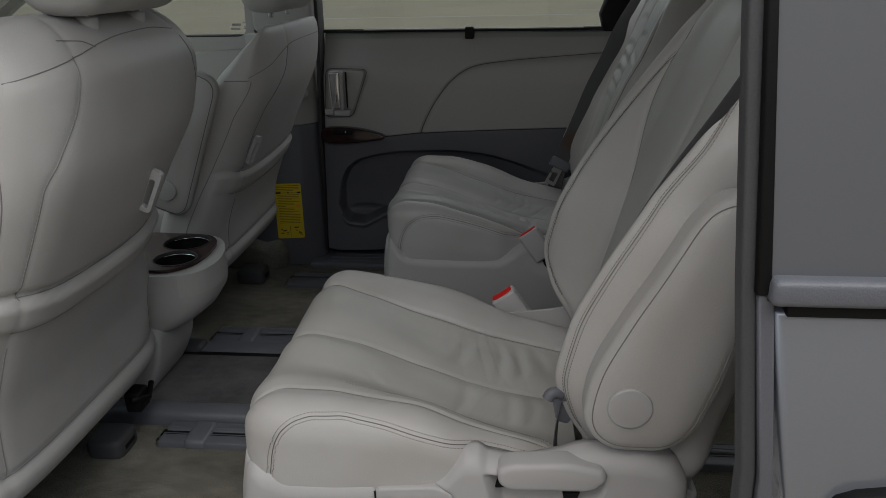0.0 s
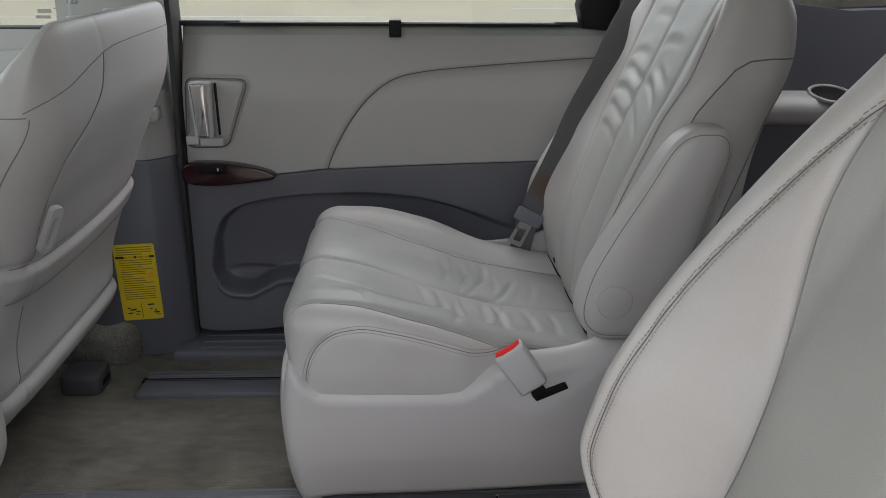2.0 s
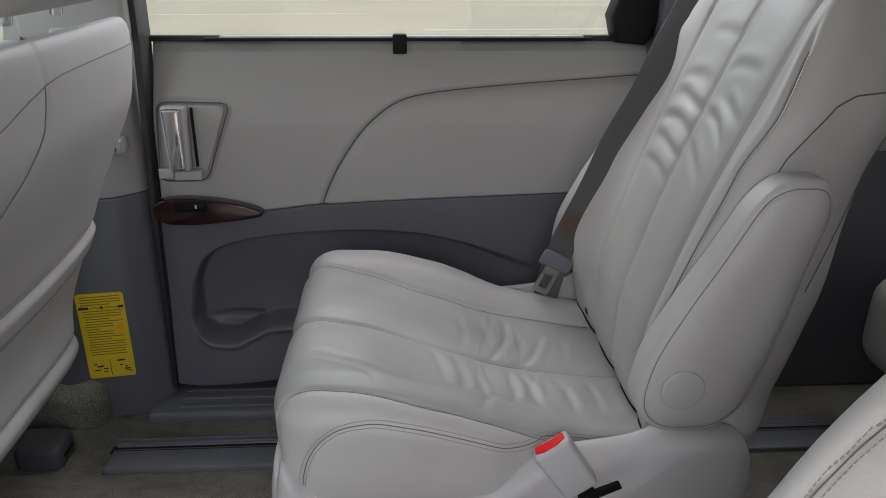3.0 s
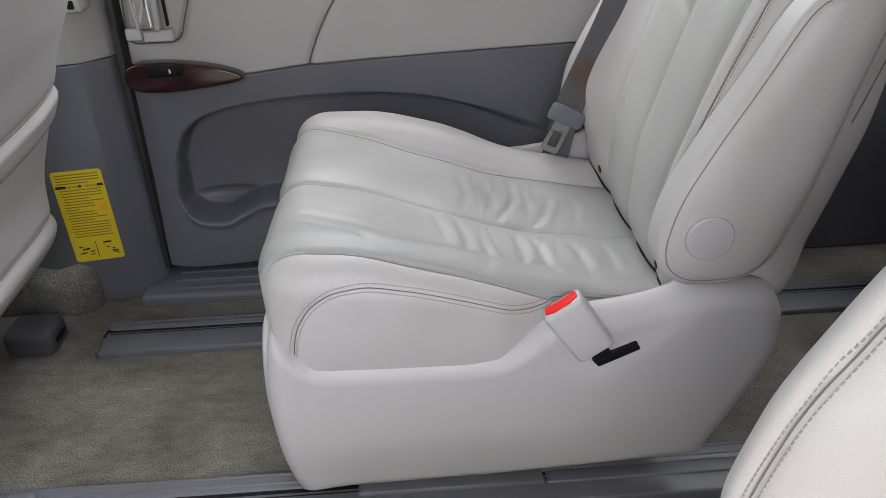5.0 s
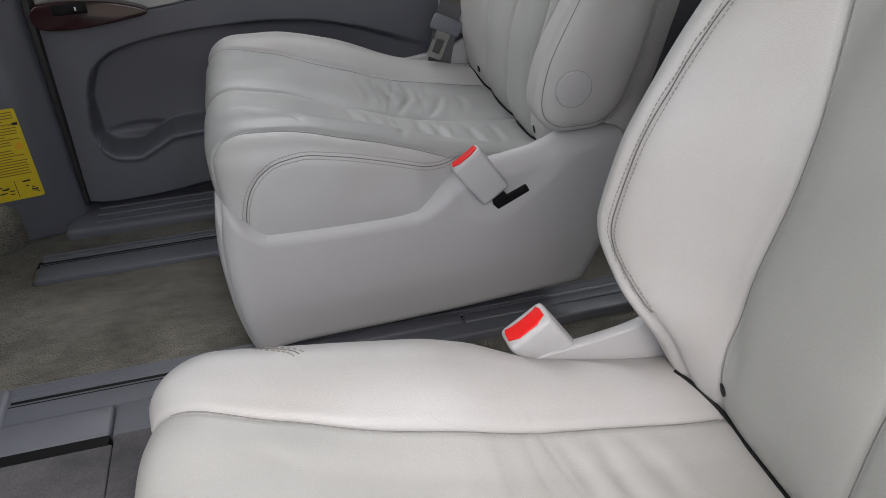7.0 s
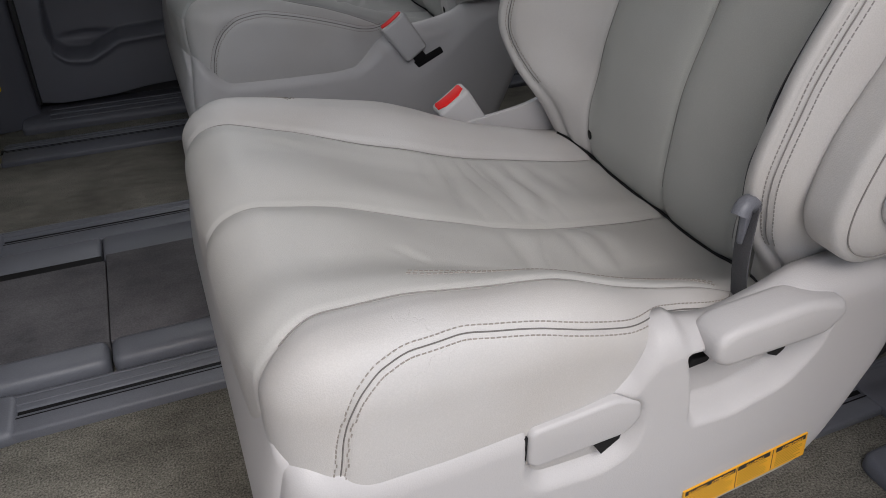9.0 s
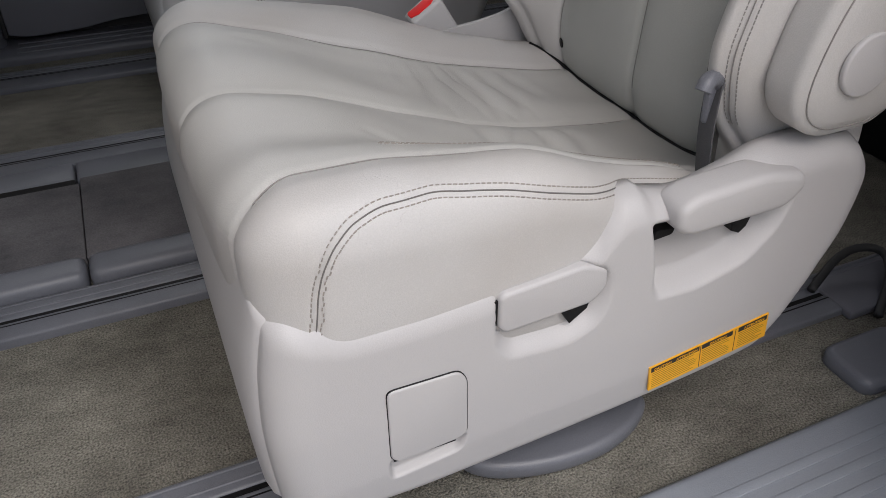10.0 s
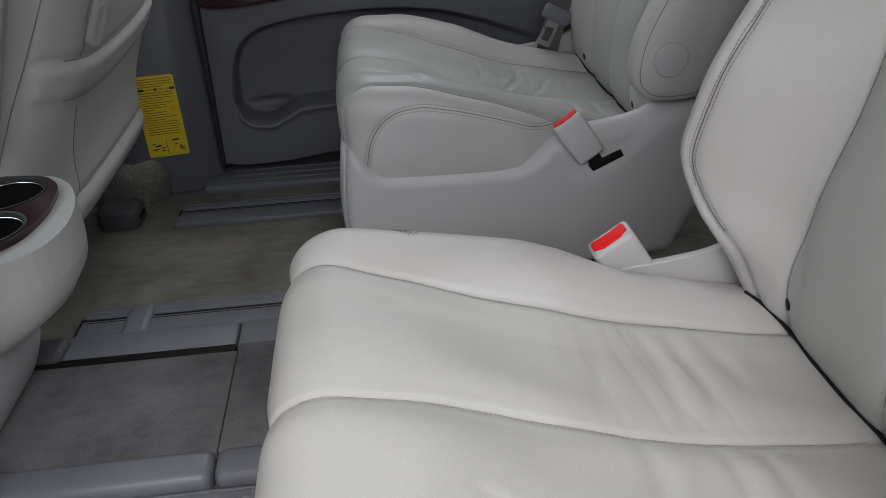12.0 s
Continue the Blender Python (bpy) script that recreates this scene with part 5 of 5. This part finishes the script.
# ---- front seats, seen from behind ----
def front_seat(yc, s, wide, lift, hook, label):
    seat = thing("front_seat", label, "seat", "front seats", at=(-0.7, yc, 0.05))
    at = np.array((-0.7, 0, 0.05))
    REAR = [(0.12, -0.580), (0.20, -0.575), (0.30, -0.568), (0.41, -0.530), (0.50, -0.480), (0.60, -0.428), (0.70, -0.388), (0.79, -0.380), (0.88, -0.425)]
    low = 0.150 if s > 0 else 0.195
    high = 0.875 if s > 0 else 0.806
    V, F = rbox((0.08, 0.25, (high - low) / 2), (0.05, 0.075 if s > 0 else 0.055, 0.04 if s > 0 else 0.06), (20, 110, 130))
    z, u, v = V[:, 2] + (high + low) / 2, V[:, 0] / 0.08, V[:, 1] / 0.25
    half = curve([(0.14, 0.245), (0.4, 0.258), (0.62, 0.255), (0.78, 0.238 if s > 0 else 0.252), (0.88, 0.20)], z) * wide + (0.026 if s > 0 else 0.010) * smooth01(0.48, 0.26, z)
    thick = curve([(0.14, 0.16), (0.6, 0.16), (0.88, 0.10)] if s > 0 else [(0.14, 0.16), (0.6, 0.16), (0.66, 0.150), (0.70, 0.126), (0.73, 0.098), (0.76, 0.070), (0.785, 0.045), (0.81, 0.03)], z)
    if s > 0:
        aisle = (v > 0) * smooth01(0.79, 0.56, z) * smooth01(0.33, 0.47, z)
        half -= 0.020 * aisle
    else:
        aisle = 0 * v
    P = np.stack([curve(REAR, z) - 0.045 * aisle * v ** 2 + (0.016 if s < 0 else 0.0) * smooth01(0.56, 0.42, z) - (1 - u) / 2 * thick - (0.03 if s > 0 else 0.015) * np.abs(v) ** 4 * smooth01(-1, 1, u), v * half + (0.014 if s < 0 else 0.0) * smooth01(0.48, 0.82, z), z], 1)
    N = normals(P, F)
    behind = smooth01(0.1, 0.5, N[:, 0])
    PANEL = [(0.14, 0.235), (0.45, 0.235), (0.58, 0.240), (0.66, 0.240), (0.707, 0.220), (0.764, 0.187), (0.80, 0.172), (0.88, 0.14)] if s > 0 else [(0.14, 0.170), (0.30, 0.178), (0.45, 0.192), (0.56, 0.196), (0.615, 0.180), (0.67, 0.130), (0.715, 0.096), (0.76, 0.090), (0.88, 0.09)]
    POCKET = [(-0.26, 0.505), (-0.15, 0.487), (0, 0.482), (0.15, 0.489), (0.26, 0.505)]
    CROWN = [(-0.302, 0.781), (-0.258, 0.801), (-0.207, 0.815), (-0.156, 0.825), (-0.088, 0.837), (-0.017, 0.843), (0.068, 0.845), (0.15, 0.838)]
    seam = np.abs((np.abs(P[:, 1]) if s > 0 else -P[:, 1]) - curve(PANEL, z))
    g = (wide_joint(seam, 0.0014, 0.004) + wide_joint(seam, 0.0010, 0.015)) * behind
    lid = lift + curve(POCKET, P[:, 1]) - z
    g += (wide_joint(lid, 0.007, 0.006) + 0.009 * smooth01(0.0, 0.014, lid) * smooth01(0.060, 0.040, lid) + 0.004 * smooth01(0.0, 0.014, lid)) * behind * (1.0 if s > 0 else 0.6)
    hem = z - low - 0.062
    g += (wide_joint(hem, 0.004, 0.006) + 0.007 * smooth01(0.0, -0.02, hem)) * behind
    if s > 0:
        g += wide_joint(near_path(P[:, 1], z, np.array(CROWN)), 0.0016, 0.005) * smooth01(-0.2, 0.2, N[:, 0])
    P = P + N * g[:, None]
    back = part("backrest", (P - at, F), LEATHER, seat)
    tree = BVHTree.FromPolygons([tuple(p) for p in P], [tuple(map(int, f)) for f in F])
    across = np.linspace(-0.24, 0.24, 100)
    lip = lift + curve(POCKET, across)
    runs = [np.linspace(low + 0.065, lift + 0.42, 60), np.linspace(lift + 0.495, 0.826 if s > 0 else 0.756, 110)]
    lines = [[(0.2, q * a, b) for a, b in zip(curve(PANEL, gz), gz)] for q in ((1, -1) if s > 0 else (-1,)) for gz in runs]
    lines += [[(0.2, a, b) for a, b in zip(across, lip - down)] for down in (0.001, 0.056)]
    lines += [[(0.2, a, low + 0.062) for a in across]]
    if s > 0:
        lines += [[(0.2, a, b) for a, b in zip(*evenly(CROWN, 110))], [(0.2, a, b) for a, b in zip(*evenly([(-0.17, 0.846), (-0.131, 0.842), (-0.108, 0.833)], 30))]]
    else:
        lines += [[(0.2, a, b) for a, b in zip(*evenly([(-0.268, 0.686), (-0.245, 0.708), (-0.182, 0.731), (-0.12, 0.750), (-0.043, 0.762), (0.094, 0.765), (0.23, 0.766)], 110))]]
    for path in lines:
        V, Q = sewn_line(tree, path, (-1, 0, 0), 0.0008)
        part("seam", (V - at, Q), SEAM, back)
    for q in (1, -1):
        gz = np.linspace(0.30, 0.80 if s > 0 else 0.692, 120)
        xs = curve(REAR, gz) - (0.055 + 0.03 * smooth01(0.6, 0.8, gz) if s > 0 else 0.050 + 0.010 * smooth01(0.45, 0.3, gz) - 0.014 * smooth01(0.60, 0.69, gz))
        V, Q = sewn_line(tree, [(a, q * 0.5, b) for a, b in zip(xs, gz)], (0, -q, 0), 0.0009)
        part("seam", (V - at, Q), SEAM, back)
    if s < 0:
        V, Q = sewn_line(tree, [(a, -0.5, 0.694) for a in np.linspace(-0.487, -0.428, 30)], (0, 1, 0), 0.0009)
        part("seam", (V - at, Q), SEAM, back)
    loop = fillet([(-0.014, -0.045), (0.014, -0.045), (0.014, 0.045), (-0.014, 0.045)], 0.010)
    hole = fillet([(-0.006, -0.036), (0.006, -0.036), (0.006, 0.026), (-0.006, 0.026)], 0.005)
    frame_bm = holed(loop, [hole], -0.006, 0.008)
    if s > 0:
        frame_bm.transform(Matrix.Diagonal((0.85, 0.85, 0.85, 1)))
    else:
        frame_bm.transform(Matrix.Rotation(radians(66), 4, "Z") @ Matrix.Diagonal((0.7, 0.7, 0.85, 1)))
    part("pocket_hook", rotated(frame_bm, hook, 26, at), PLASTIC, back, "plastic grocery hook", smooth=False)
    V, F = rbox((0.06, 0.155, 0.09), (0.05, 0.05, 0.04), (14, 26, 18))
    lean = 0.0 if s > 0 else 0.014
    head = part("headrest", (V + (-0.425, lean, 0.962 if s > 0 else 0.922), F), LEATHER, seat)
    head.location = -Vector((-0.7, 0, 0.05))
    for q in (-0.07, 0.07):
        q = q + lean
        Vt, Ft = tube([(-0.43, q, 0.82), (-0.42, q, 0.91)], 0.008)
        part("post", (Vt, Ft), CHROME, head)
        part("collar", disc((-0.427, q, high - 0.014), (0.1, 0, 1), 0.016, 0.02, 0.004), PLASTIC, head)
    V, F = rbox((0.26, 0.25, 0.08), 0.06, (30, 26, 12))
    part("cushion", (V + (-0.27, 0, 0.24), F), LEATHER, seat)
    part("base", block((-0.42, -0.20, -0.05), (-0.06, 0.20, 0.16), 0.02), BLACK, seat)
    if s > 0:
        latch = part("latch", block((0.085, s * 0.165 - 0.022, 0.03), (0.118, s * 0.165 + 0.022, 0.075), 0.006), BLACK, seat, "black steel seat track latch")
        Vt, Ft = tube([(0.11, s * 0.13, 0.068), (0.125, s * 0.17, 0.055), (0.115, s * 0.205, 0.068)], 0.006)
        part("release_bar", (Vt, Ft), BLACK, latch)
    V, F = rbox((0.054, 0.017, 0.174), (0.034, 0.010, 0.040), (26, 12, 60))
    loop = fillet([(-0.048, -0.168), (0.048, -0.168), (0.048, 0.168), (-0.048, 0.168)], 0.035)[np.r_[0:20, 0]]
    V = V + normals(V, F) * (wide_joint(near_path(V[:, 0], V[:, 2], loop), 0.0015, 0.003) * (s * V[:, 1] > 0.014))[:, None]
    stand = (-0.594, s * 0.282, 0.556)
    arm = part("armrest", (turned(V, stand, 21) - at, F), LEATHER, seat)
    a, b = stepped([tuple(p) for p in loop], 120)
    V, Q = tube(turned(np.stack([a, 0 * a + s * 0.0158, b], 1), stand, 21) - at, 0.0009, 5)
    part("seam", (V, Q), PIPING, arm)
    part("pivot_cap", disc((0.058, s * 0.3005, 0.399), (0, s, 0), 0.026, 0.006, 0.0025), PLASTIC, arm)
    return seat


def turned(V, at, degrees):
    a = radians(degrees)
    return np.stack([at[0] + V[:, 0] * math.cos(a) + V[:, 2] * math.sin(a), at[1] + V[:, 1], at[2] + V[:, 2] * math.cos(a) - V[:, 0] * math.sin(a)], 1)


def rotated(bm, at, degrees, base):
    bm.transform(Matrix.Translation(Vector(at) - Vector(base)) @ Matrix.Rotation(radians(degrees), 4, "Y"))
    return bm


front_seat(1.292, 1, 1.09, 0.015, (-0.428, 0.034, 0.588), "light grey leather driver seat, back with map pocket")
front_seat(2.102, -1, 1.05, -0.022, (-0.458, -0.190, 0.520), "light grey leather front passenger seat with armrest folded up")


# ---- rear of the front console ----
console = thing("centre_console", "light grey console end with two cup holders in burgundy wood-look trim", "console", at=(-0.6, 1.665, 0.03))
top = rounded([(-0.80, 1.572), (-0.56, 1.572), (-0.500, 1.595), (-0.478, 1.66), (-0.488, 1.74), (-0.520, 1.81), (-0.570, 1.845), (-0.80, 1.848)], 2)
off = np.array((-0.6, 1.665))


def ring(cx, cy, r, n=32):
    return [(cx - off[0] + r * math.cos(2 * math.pi * k / n), cy - off[1] + r * math.sin(2 * math.pi * k / n)) for k in range(n)]


inner = fillet([(-0.78, 1.592), (-0.560, 1.590), (-0.521, 1.632), (-0.511, 1.70), (-0.520, 1.778), (-0.552, 1.818), (-0.63, 1.828), (-0.78, 1.830)], 0.025)
part("tray_body", holed(np.array(top) - off, [inner * 0.985 + off * 0.015 - off], 0.245, 0.296, "z"), LEATHER, console, smooth=False)
mid = np.array((-0.66, 1.705))
levels = [(0.246, 1.0, 0.0), (0.225, 0.985, 0.0), (0.195, 0.94, -0.012), (0.165, 0.86, -0.035), (0.140, 0.74, -0.06), (0.130, 0.60, -0.07)]
ring_xy = np.concatenate([np.array(top), np.array(top)[:1]])
gx = np.stack([mid[0] + (ring_xy[:, 0] - mid[0]) * k + dx - off[0] for _, k, dx in levels])
gy = np.stack([mid[1] + (ring_xy[:, 1] - mid[1]) * (0.5 + 0.5 * k) - off[1] for _, k, dx in levels])
gz = np.stack([0 * ring_xy[:, 0] + h for h, _, _ in levels])
part("tray_underside", sheet(gx, gy, gz), LEATHER, console)
CUPS = ((-0.590, 1.766, 0.053), (-0.573, 1.662, 0.047))
part("wood_rim", holed(inner - off, [ring(cx, cy, r) for cx, cy, r in CUPS], 0.2965, 0.304, "z"), WOOD, console, "polished burgundy wood-look rim", smooth=False)
for cx, cy, r in CUPS:
    a = np.linspace(0, 2 * np.pi, 33)
    prof = [(r + 0.0015, 0.3045), (r - 0.001, 0.3052), (r - 0.002, 0.3030), (r - 0.003, 0.2985)]
    rr, zz = np.array([p[0] for p in prof]), np.array([p[1] for p in prof])
    part("cup_ring", sheet(cx - off[0] + rr[:, None] * np.cos(a), cy - off[1] + rr[:, None] * np.sin(a), zz[:, None] + 0 * a), RUBBER, console, "thin dark ring")
    arc = np.linspace(radians(20), radians(150), 24)
    V, F = tube(np.stack([cx - off[0] + (r - 0.004) * np.cos(arc), cy - off[1] + (r - 0.004) * np.sin(arc), 0 * arc + 0.297], 1), 0.0014, 6)
    part("chrome_arc", (V, F), CHROME, console, "thin chrome edge")
    well = [(r - 0.002, 0.3030), (r - 0.005, 0.245), (r - 0.010, 0.236), (0.001, 0.235)]
    rr, zz = np.array([p[0] for p in well]), np.array([p[1] for p in well])
    part("cup_well", sheet(cx - off[0] + rr[:, None] * np.cos(a), cy - off[1] + rr[:, None] * np.sin(a), zz[:, None] + 0 * a), BLACK, console, "deep black cup well")
part("shift_boot", block((-0.16, -0.06, 0.29), (-0.07, 0.03, 0.34), 0.015), BLACK, console)
part("lower_trim", plate(fillet([(-0.90 - off[0], -0.03), (-0.672 - off[0], -0.03), (-0.630 - off[0], 0.02), (-0.600 - off[0], 0.085), (-0.59 - off[0], 0.17), (-0.90 - off[0], 0.17)], 0.03), -0.096, 0.096, "y", 0.012), PLASTIC, console)


# ---- belts ----
def belt(points, across, tongue, turn, label, plates=True, high=None, turns=(0.40, 0.47)):
    ob = thing("seat_belt", label, "seat belt", "second-row belts", at=points[-1])
    o = np.array(points[-1])
    p = rounded(points, 2, closed=False)
    part("webbing", (strap(p - o, np.array(across) + (np.array(high or across) - np.array(across)) * smooth01(*turns, p[:, 2])[:, None], 0.026 + 0.021 * smooth01(0.38, 0.47, p[:, 2])[:, None] if high else 0.047)), STAINED if plates else WEB, ob)
    m = Matrix.Translation(Vector(tongue) - Vector(points[-1])) @ Euler([radians(a) for a in turn]).to_matrix().to_4x4()
    if plates:
        grip = block((-0.031, -0.006, -0.012), (0.031, 0.006, 0.018), 0.006, 3)
    else:
        hook = rounded([(-0.023, 0.008), (-0.018, 0.017), (-0.006, 0.015), (0.010, 0.001), (0.018, -0.014), (0.019, -0.030)], 2, closed=False)
        V, F = tube(np.stack([hook[:, 0], 0 * hook[:, 0], hook[:, 1]], 1), 0.0078, 10)
        grip = bmesh.new()
        corners = [grip.verts.new(p) for p in V]
        for f in F:
            grip.faces.new([corners[k] for k in f])
        bridge = plate(fillet([(-0.016, 0.010), (0.008, 0.002), (0.014, -0.022), (0.006, -0.034), (-0.010, -0.026)], 0.005), -0.003, 0.003, "y", 0.001)
        bridge.transform(m)
        part("tongue_body", bridge, RAIL, ob)
        steel = plate([(0.014, -0.034), (0.025, -0.034), (0.031, -0.078), (0.022, -0.080)], -0.001, 0.001, "y", 0)
        steel.transform(m)
        part("tongue_plate", steel, STEEL, ob, smooth=False)
    grip.transform(m)
    part("tongue_grip", grip, RAIL, ob, "grey plastic tongue grip")
    if plates:
        bm = holed(fillet([(-0.016, -0.064), (0.016, -0.064), (0.014, -0.008), (-0.014, -0.008)], 0.006), [fillet([(-0.008, -0.054), (0.008, -0.054), (0.008, -0.026), (-0.008, -0.026)], 0.003)], -0.0012, 0.0012)
        bm.transform(m)
        part("tongue_plate", bm, STEEL, ob, smooth=False)
    return ob


belt([(0.80, 2.50, 1.12), (0.60, 2.43, 0.96), (0.51, 2.36, 0.85), (0.449, 2.320, 0.757), (0.424, 2.318, 0.689), (0.385, 2.335, 0.603), (0.361, 2.336, 0.535), (0.337, 2.346, 0.47), (0.319, 2.352, 0.425), (0.300, 2.352, 0.367), (0.290, 2.37, 0.29)], (0.80, -0.55, -0.22), (0.302, 2.343, 0.378), (0, 26, 0),
     "dark grey belt webbing with a brown stain and steel tongue")
belt([(0.66, 0.97, 1.05), (0.53, 1.06, 0.93), (0.463, 1.058, 0.860), (0.434, 1.044, 0.808), (0.404, 1.050, 0.755), (0.374, 1.060, 0.703), (0.342, 1.066, 0.644), (0.315, 1.068, 0.584), (0.296, 1.073, 0.533), (0.279, 1.077, 0.480), (0.259, 1.066, 0.436), (0.240, 1.043, 0.400), (0.230, 1.030, 0.35), (0.233, 1.020, 0.30), (0.236, 1.01, 0.27)], (0.22, 0.97, 0.0), (0.241, 1.041, 0.391), (0, 0, 20),
     "dark grey belt webbing running down beside the seat back", False, (0.82, 0.52, -0.25))


# ---- open sliding door outside the entry ----
slid = thing("sliding_door", "open sliding door slid back, grey paint, dark glass and black frame", "door", at=(0.912, 0.69, 0.0))
sx = 0.9
def skew(points):
    return [(x - sx, z) for x, z in points]


part("window_frame", plate(skew([(0.331, 0.705), (0.341, 0.705), (0.319, 0.907), (0.293, 1.18), (0.286, 1.18), (0.312, 0.907)]), -0.006, 0.012, "y", 0.002), BLACK, slid)
part("edge_seal", plate(skew([(0.276, 1.18), (0.287, 1.18), (0.314, 0.907), (0.333, 0.705), (0.352, 0.55), (0.365, 0.0), (0.35, 0.0), (0.340, 0.55), (0.322, 0.705), (0.303, 0.907)]), 0.002, 0.022, "y", 0.003), CHARCOAL, slid, "soft black rubber edge seal")
part("edge_strip", plate(skew([(0.333, 0.704), (0.344, 0.704), (0.366, 0.53), (0.382, 0.0), (0.366, 0.0), (0.353, 0.55)]), -0.003, 0.012, "y", 0.002), DARK, slid)
part("window_pane", plate(skew([(0.339, 0.70), (1.35, 0.70), (1.35, 1.16), (0.295, 1.16)]), -0.003, 0.004, "y", 0), PANE, slid, "dark glossy glass", smooth=False)
part("belt_moulding", block((0.338 - sx, -0.016, 0.700), (1.36 - sx, 0.01, 0.720), 0.005), RAIL, slid)
part("moulding_shadow", block((0.352 - sx, -0.008, 0.690), (1.36 - sx, 0.01, 0.7005), 0.001), BLACK, slid)
part("outer_panel", plate([(0.345 - sx, 0.692), (1.36 - sx, 0.692), (1.36 - sx, 0.0), (0.385 - sx, 0.0), (0.374 - sx, 0.53)], -0.006, 0.05, "y", 0.005), PAINT, slid)
part("inner_lining", block((0.37 - sx, 0.05, 0.02), (1.34 - sx, 0.08, 0.70), 0.01), TRIM, slid)
part("outer_handle", plate(rounded([(0.40 - sx, 0.548), (0.52 - sx, 0.552), (0.52 - sx, 0.50), (0.41 - sx, 0.505)], 2), -0.02, 0.0, "y", 0.006), BLACK, slid)


# ---- third row and small floor fittings ----
bench = thing("rear_bench", "grey leather third-row seat in the shade", "seat", at=(1.1, 1.7, 0.05))
V, F = rbox((0.24, 0.30, 0.10), 0.06, (24, 30, 12))
part("cushion", (V + (0.05, 0.38, 0.20), F), INSERT, bench)
part("cushion", (V + (0.05, -0.38, 0.20), F), INSERT, bench)
V, F = rbox((0.06, 0.30, 0.28), 0.055, (12, 30, 28))
for q in (0.38, -0.38):
    part("backrest", (turned(V, (0.33, q, 0.48), 18), F), INSERT, bench)
part("bench_frame", block((-0.12, -0.66, -0.05), (0.30, 0.66, 0.11), 0.01), BLACK, bench)
ledge = thing("quarter_trim", "grey moulded side ledge with a cup holder", "side trim", kind="structure")
part("ledge", plate(rounded([(2.455, 0.545), (2.442, 0.598), (2.53, 0.620), (2.53, 0.545)], 1), 0.62, 1.75, "x", 0.006), TRIM, ledge)
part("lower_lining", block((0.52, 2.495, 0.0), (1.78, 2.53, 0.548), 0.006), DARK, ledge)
part("cup_holder", disc((0.975, 2.487, 0.6085), (0, -0.24, 0.97), 0.044, 0.004, 0.001), BLACK, ledge, "dark round cup well")
a = np.linspace(0, 2 * np.pi, 33)
part("cup_rim", tube(np.stack([0.975 + 0.045 * np.cos(a), 2.487 + 0.0437 * np.sin(a), 0.611 + 0.0108 * np.sin(a)], 1), 0.004, 8), TRIM, ledge)
# Pillar trim coloured darker to carry the shade at the rear.
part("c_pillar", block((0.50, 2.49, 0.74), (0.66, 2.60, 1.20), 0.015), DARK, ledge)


def cover(x0, y0, x1, y1, h, label, material=RAIL):
    ob = thing("rail_cover", label, "floor cover", "seat rail covers", at=((x0 + x1) / 2, (y0 + y1) / 2, 0))
    w, d = (x1 - x0) / 2, (y1 - y0) / 2
    part("cap", plate(fillet([(-w, -d), (w, -d), (w, d), (-w, d)], min(w, d) * 0.55), -0.005, h, "z", min(0.012, h * 0.45), 4), material, ob)
    part("slot", block((w - 0.012, -d * 0.5, h * 0.3), (w + 0.0005, d * 0.5, h * 0.55), 0.001), BLACK, ob)
    return ob


# Charcoal on the first three puts the front seats' shade into their colour.
cover(-0.70, 2.285, -0.612, 2.365, 0.045, "plastic cover on the front seat rail end, darkened for its shade", CHARCOAL)
cover(-0.69, 1.385, -0.612, 1.465, 0.04, "plastic cover on the driver seat rail end, darkened for its shade", CHARCOAL)
cover(-0.70, 1.80, -0.615, 1.86, 0.035, "plastic cover on the front seat rail end, darkened for its shade", CHARCOAL)
cover(0.484, 0.935, 0.60, 1.012, 0.022, "slate-grey plastic cap on the carpet beside the entry")
cover(-0.545, 1.862, -0.500, 1.950, 0.026, "slate-grey plastic block across the aisle rail")
cover(-0.505, 1.432, -0.455, 1.512, 0.0195, "slate-grey plastic block across the aisle rail")


bracket = thing("rail_bracket", "black steel bracket at the rear end of the seat rail", "bracket", at=(0.62, 1.08, 0.0))
part("base_plate", block((-0.04, -0.035, 0.0), (0.10, 0.04, 0.014), 0.004), DARK, bracket)
V, F = tube(rounded([(-0.06, 0.02, 0.02), (0.02, 0.05, 0.045), (0.07, 0.03, 0.05), (0.05, -0.01, 0.04), (-0.01, -0.05, 0.012)], 2, closed=False), 0.006)
part("loop", (V, F), RUBBER, bracket)
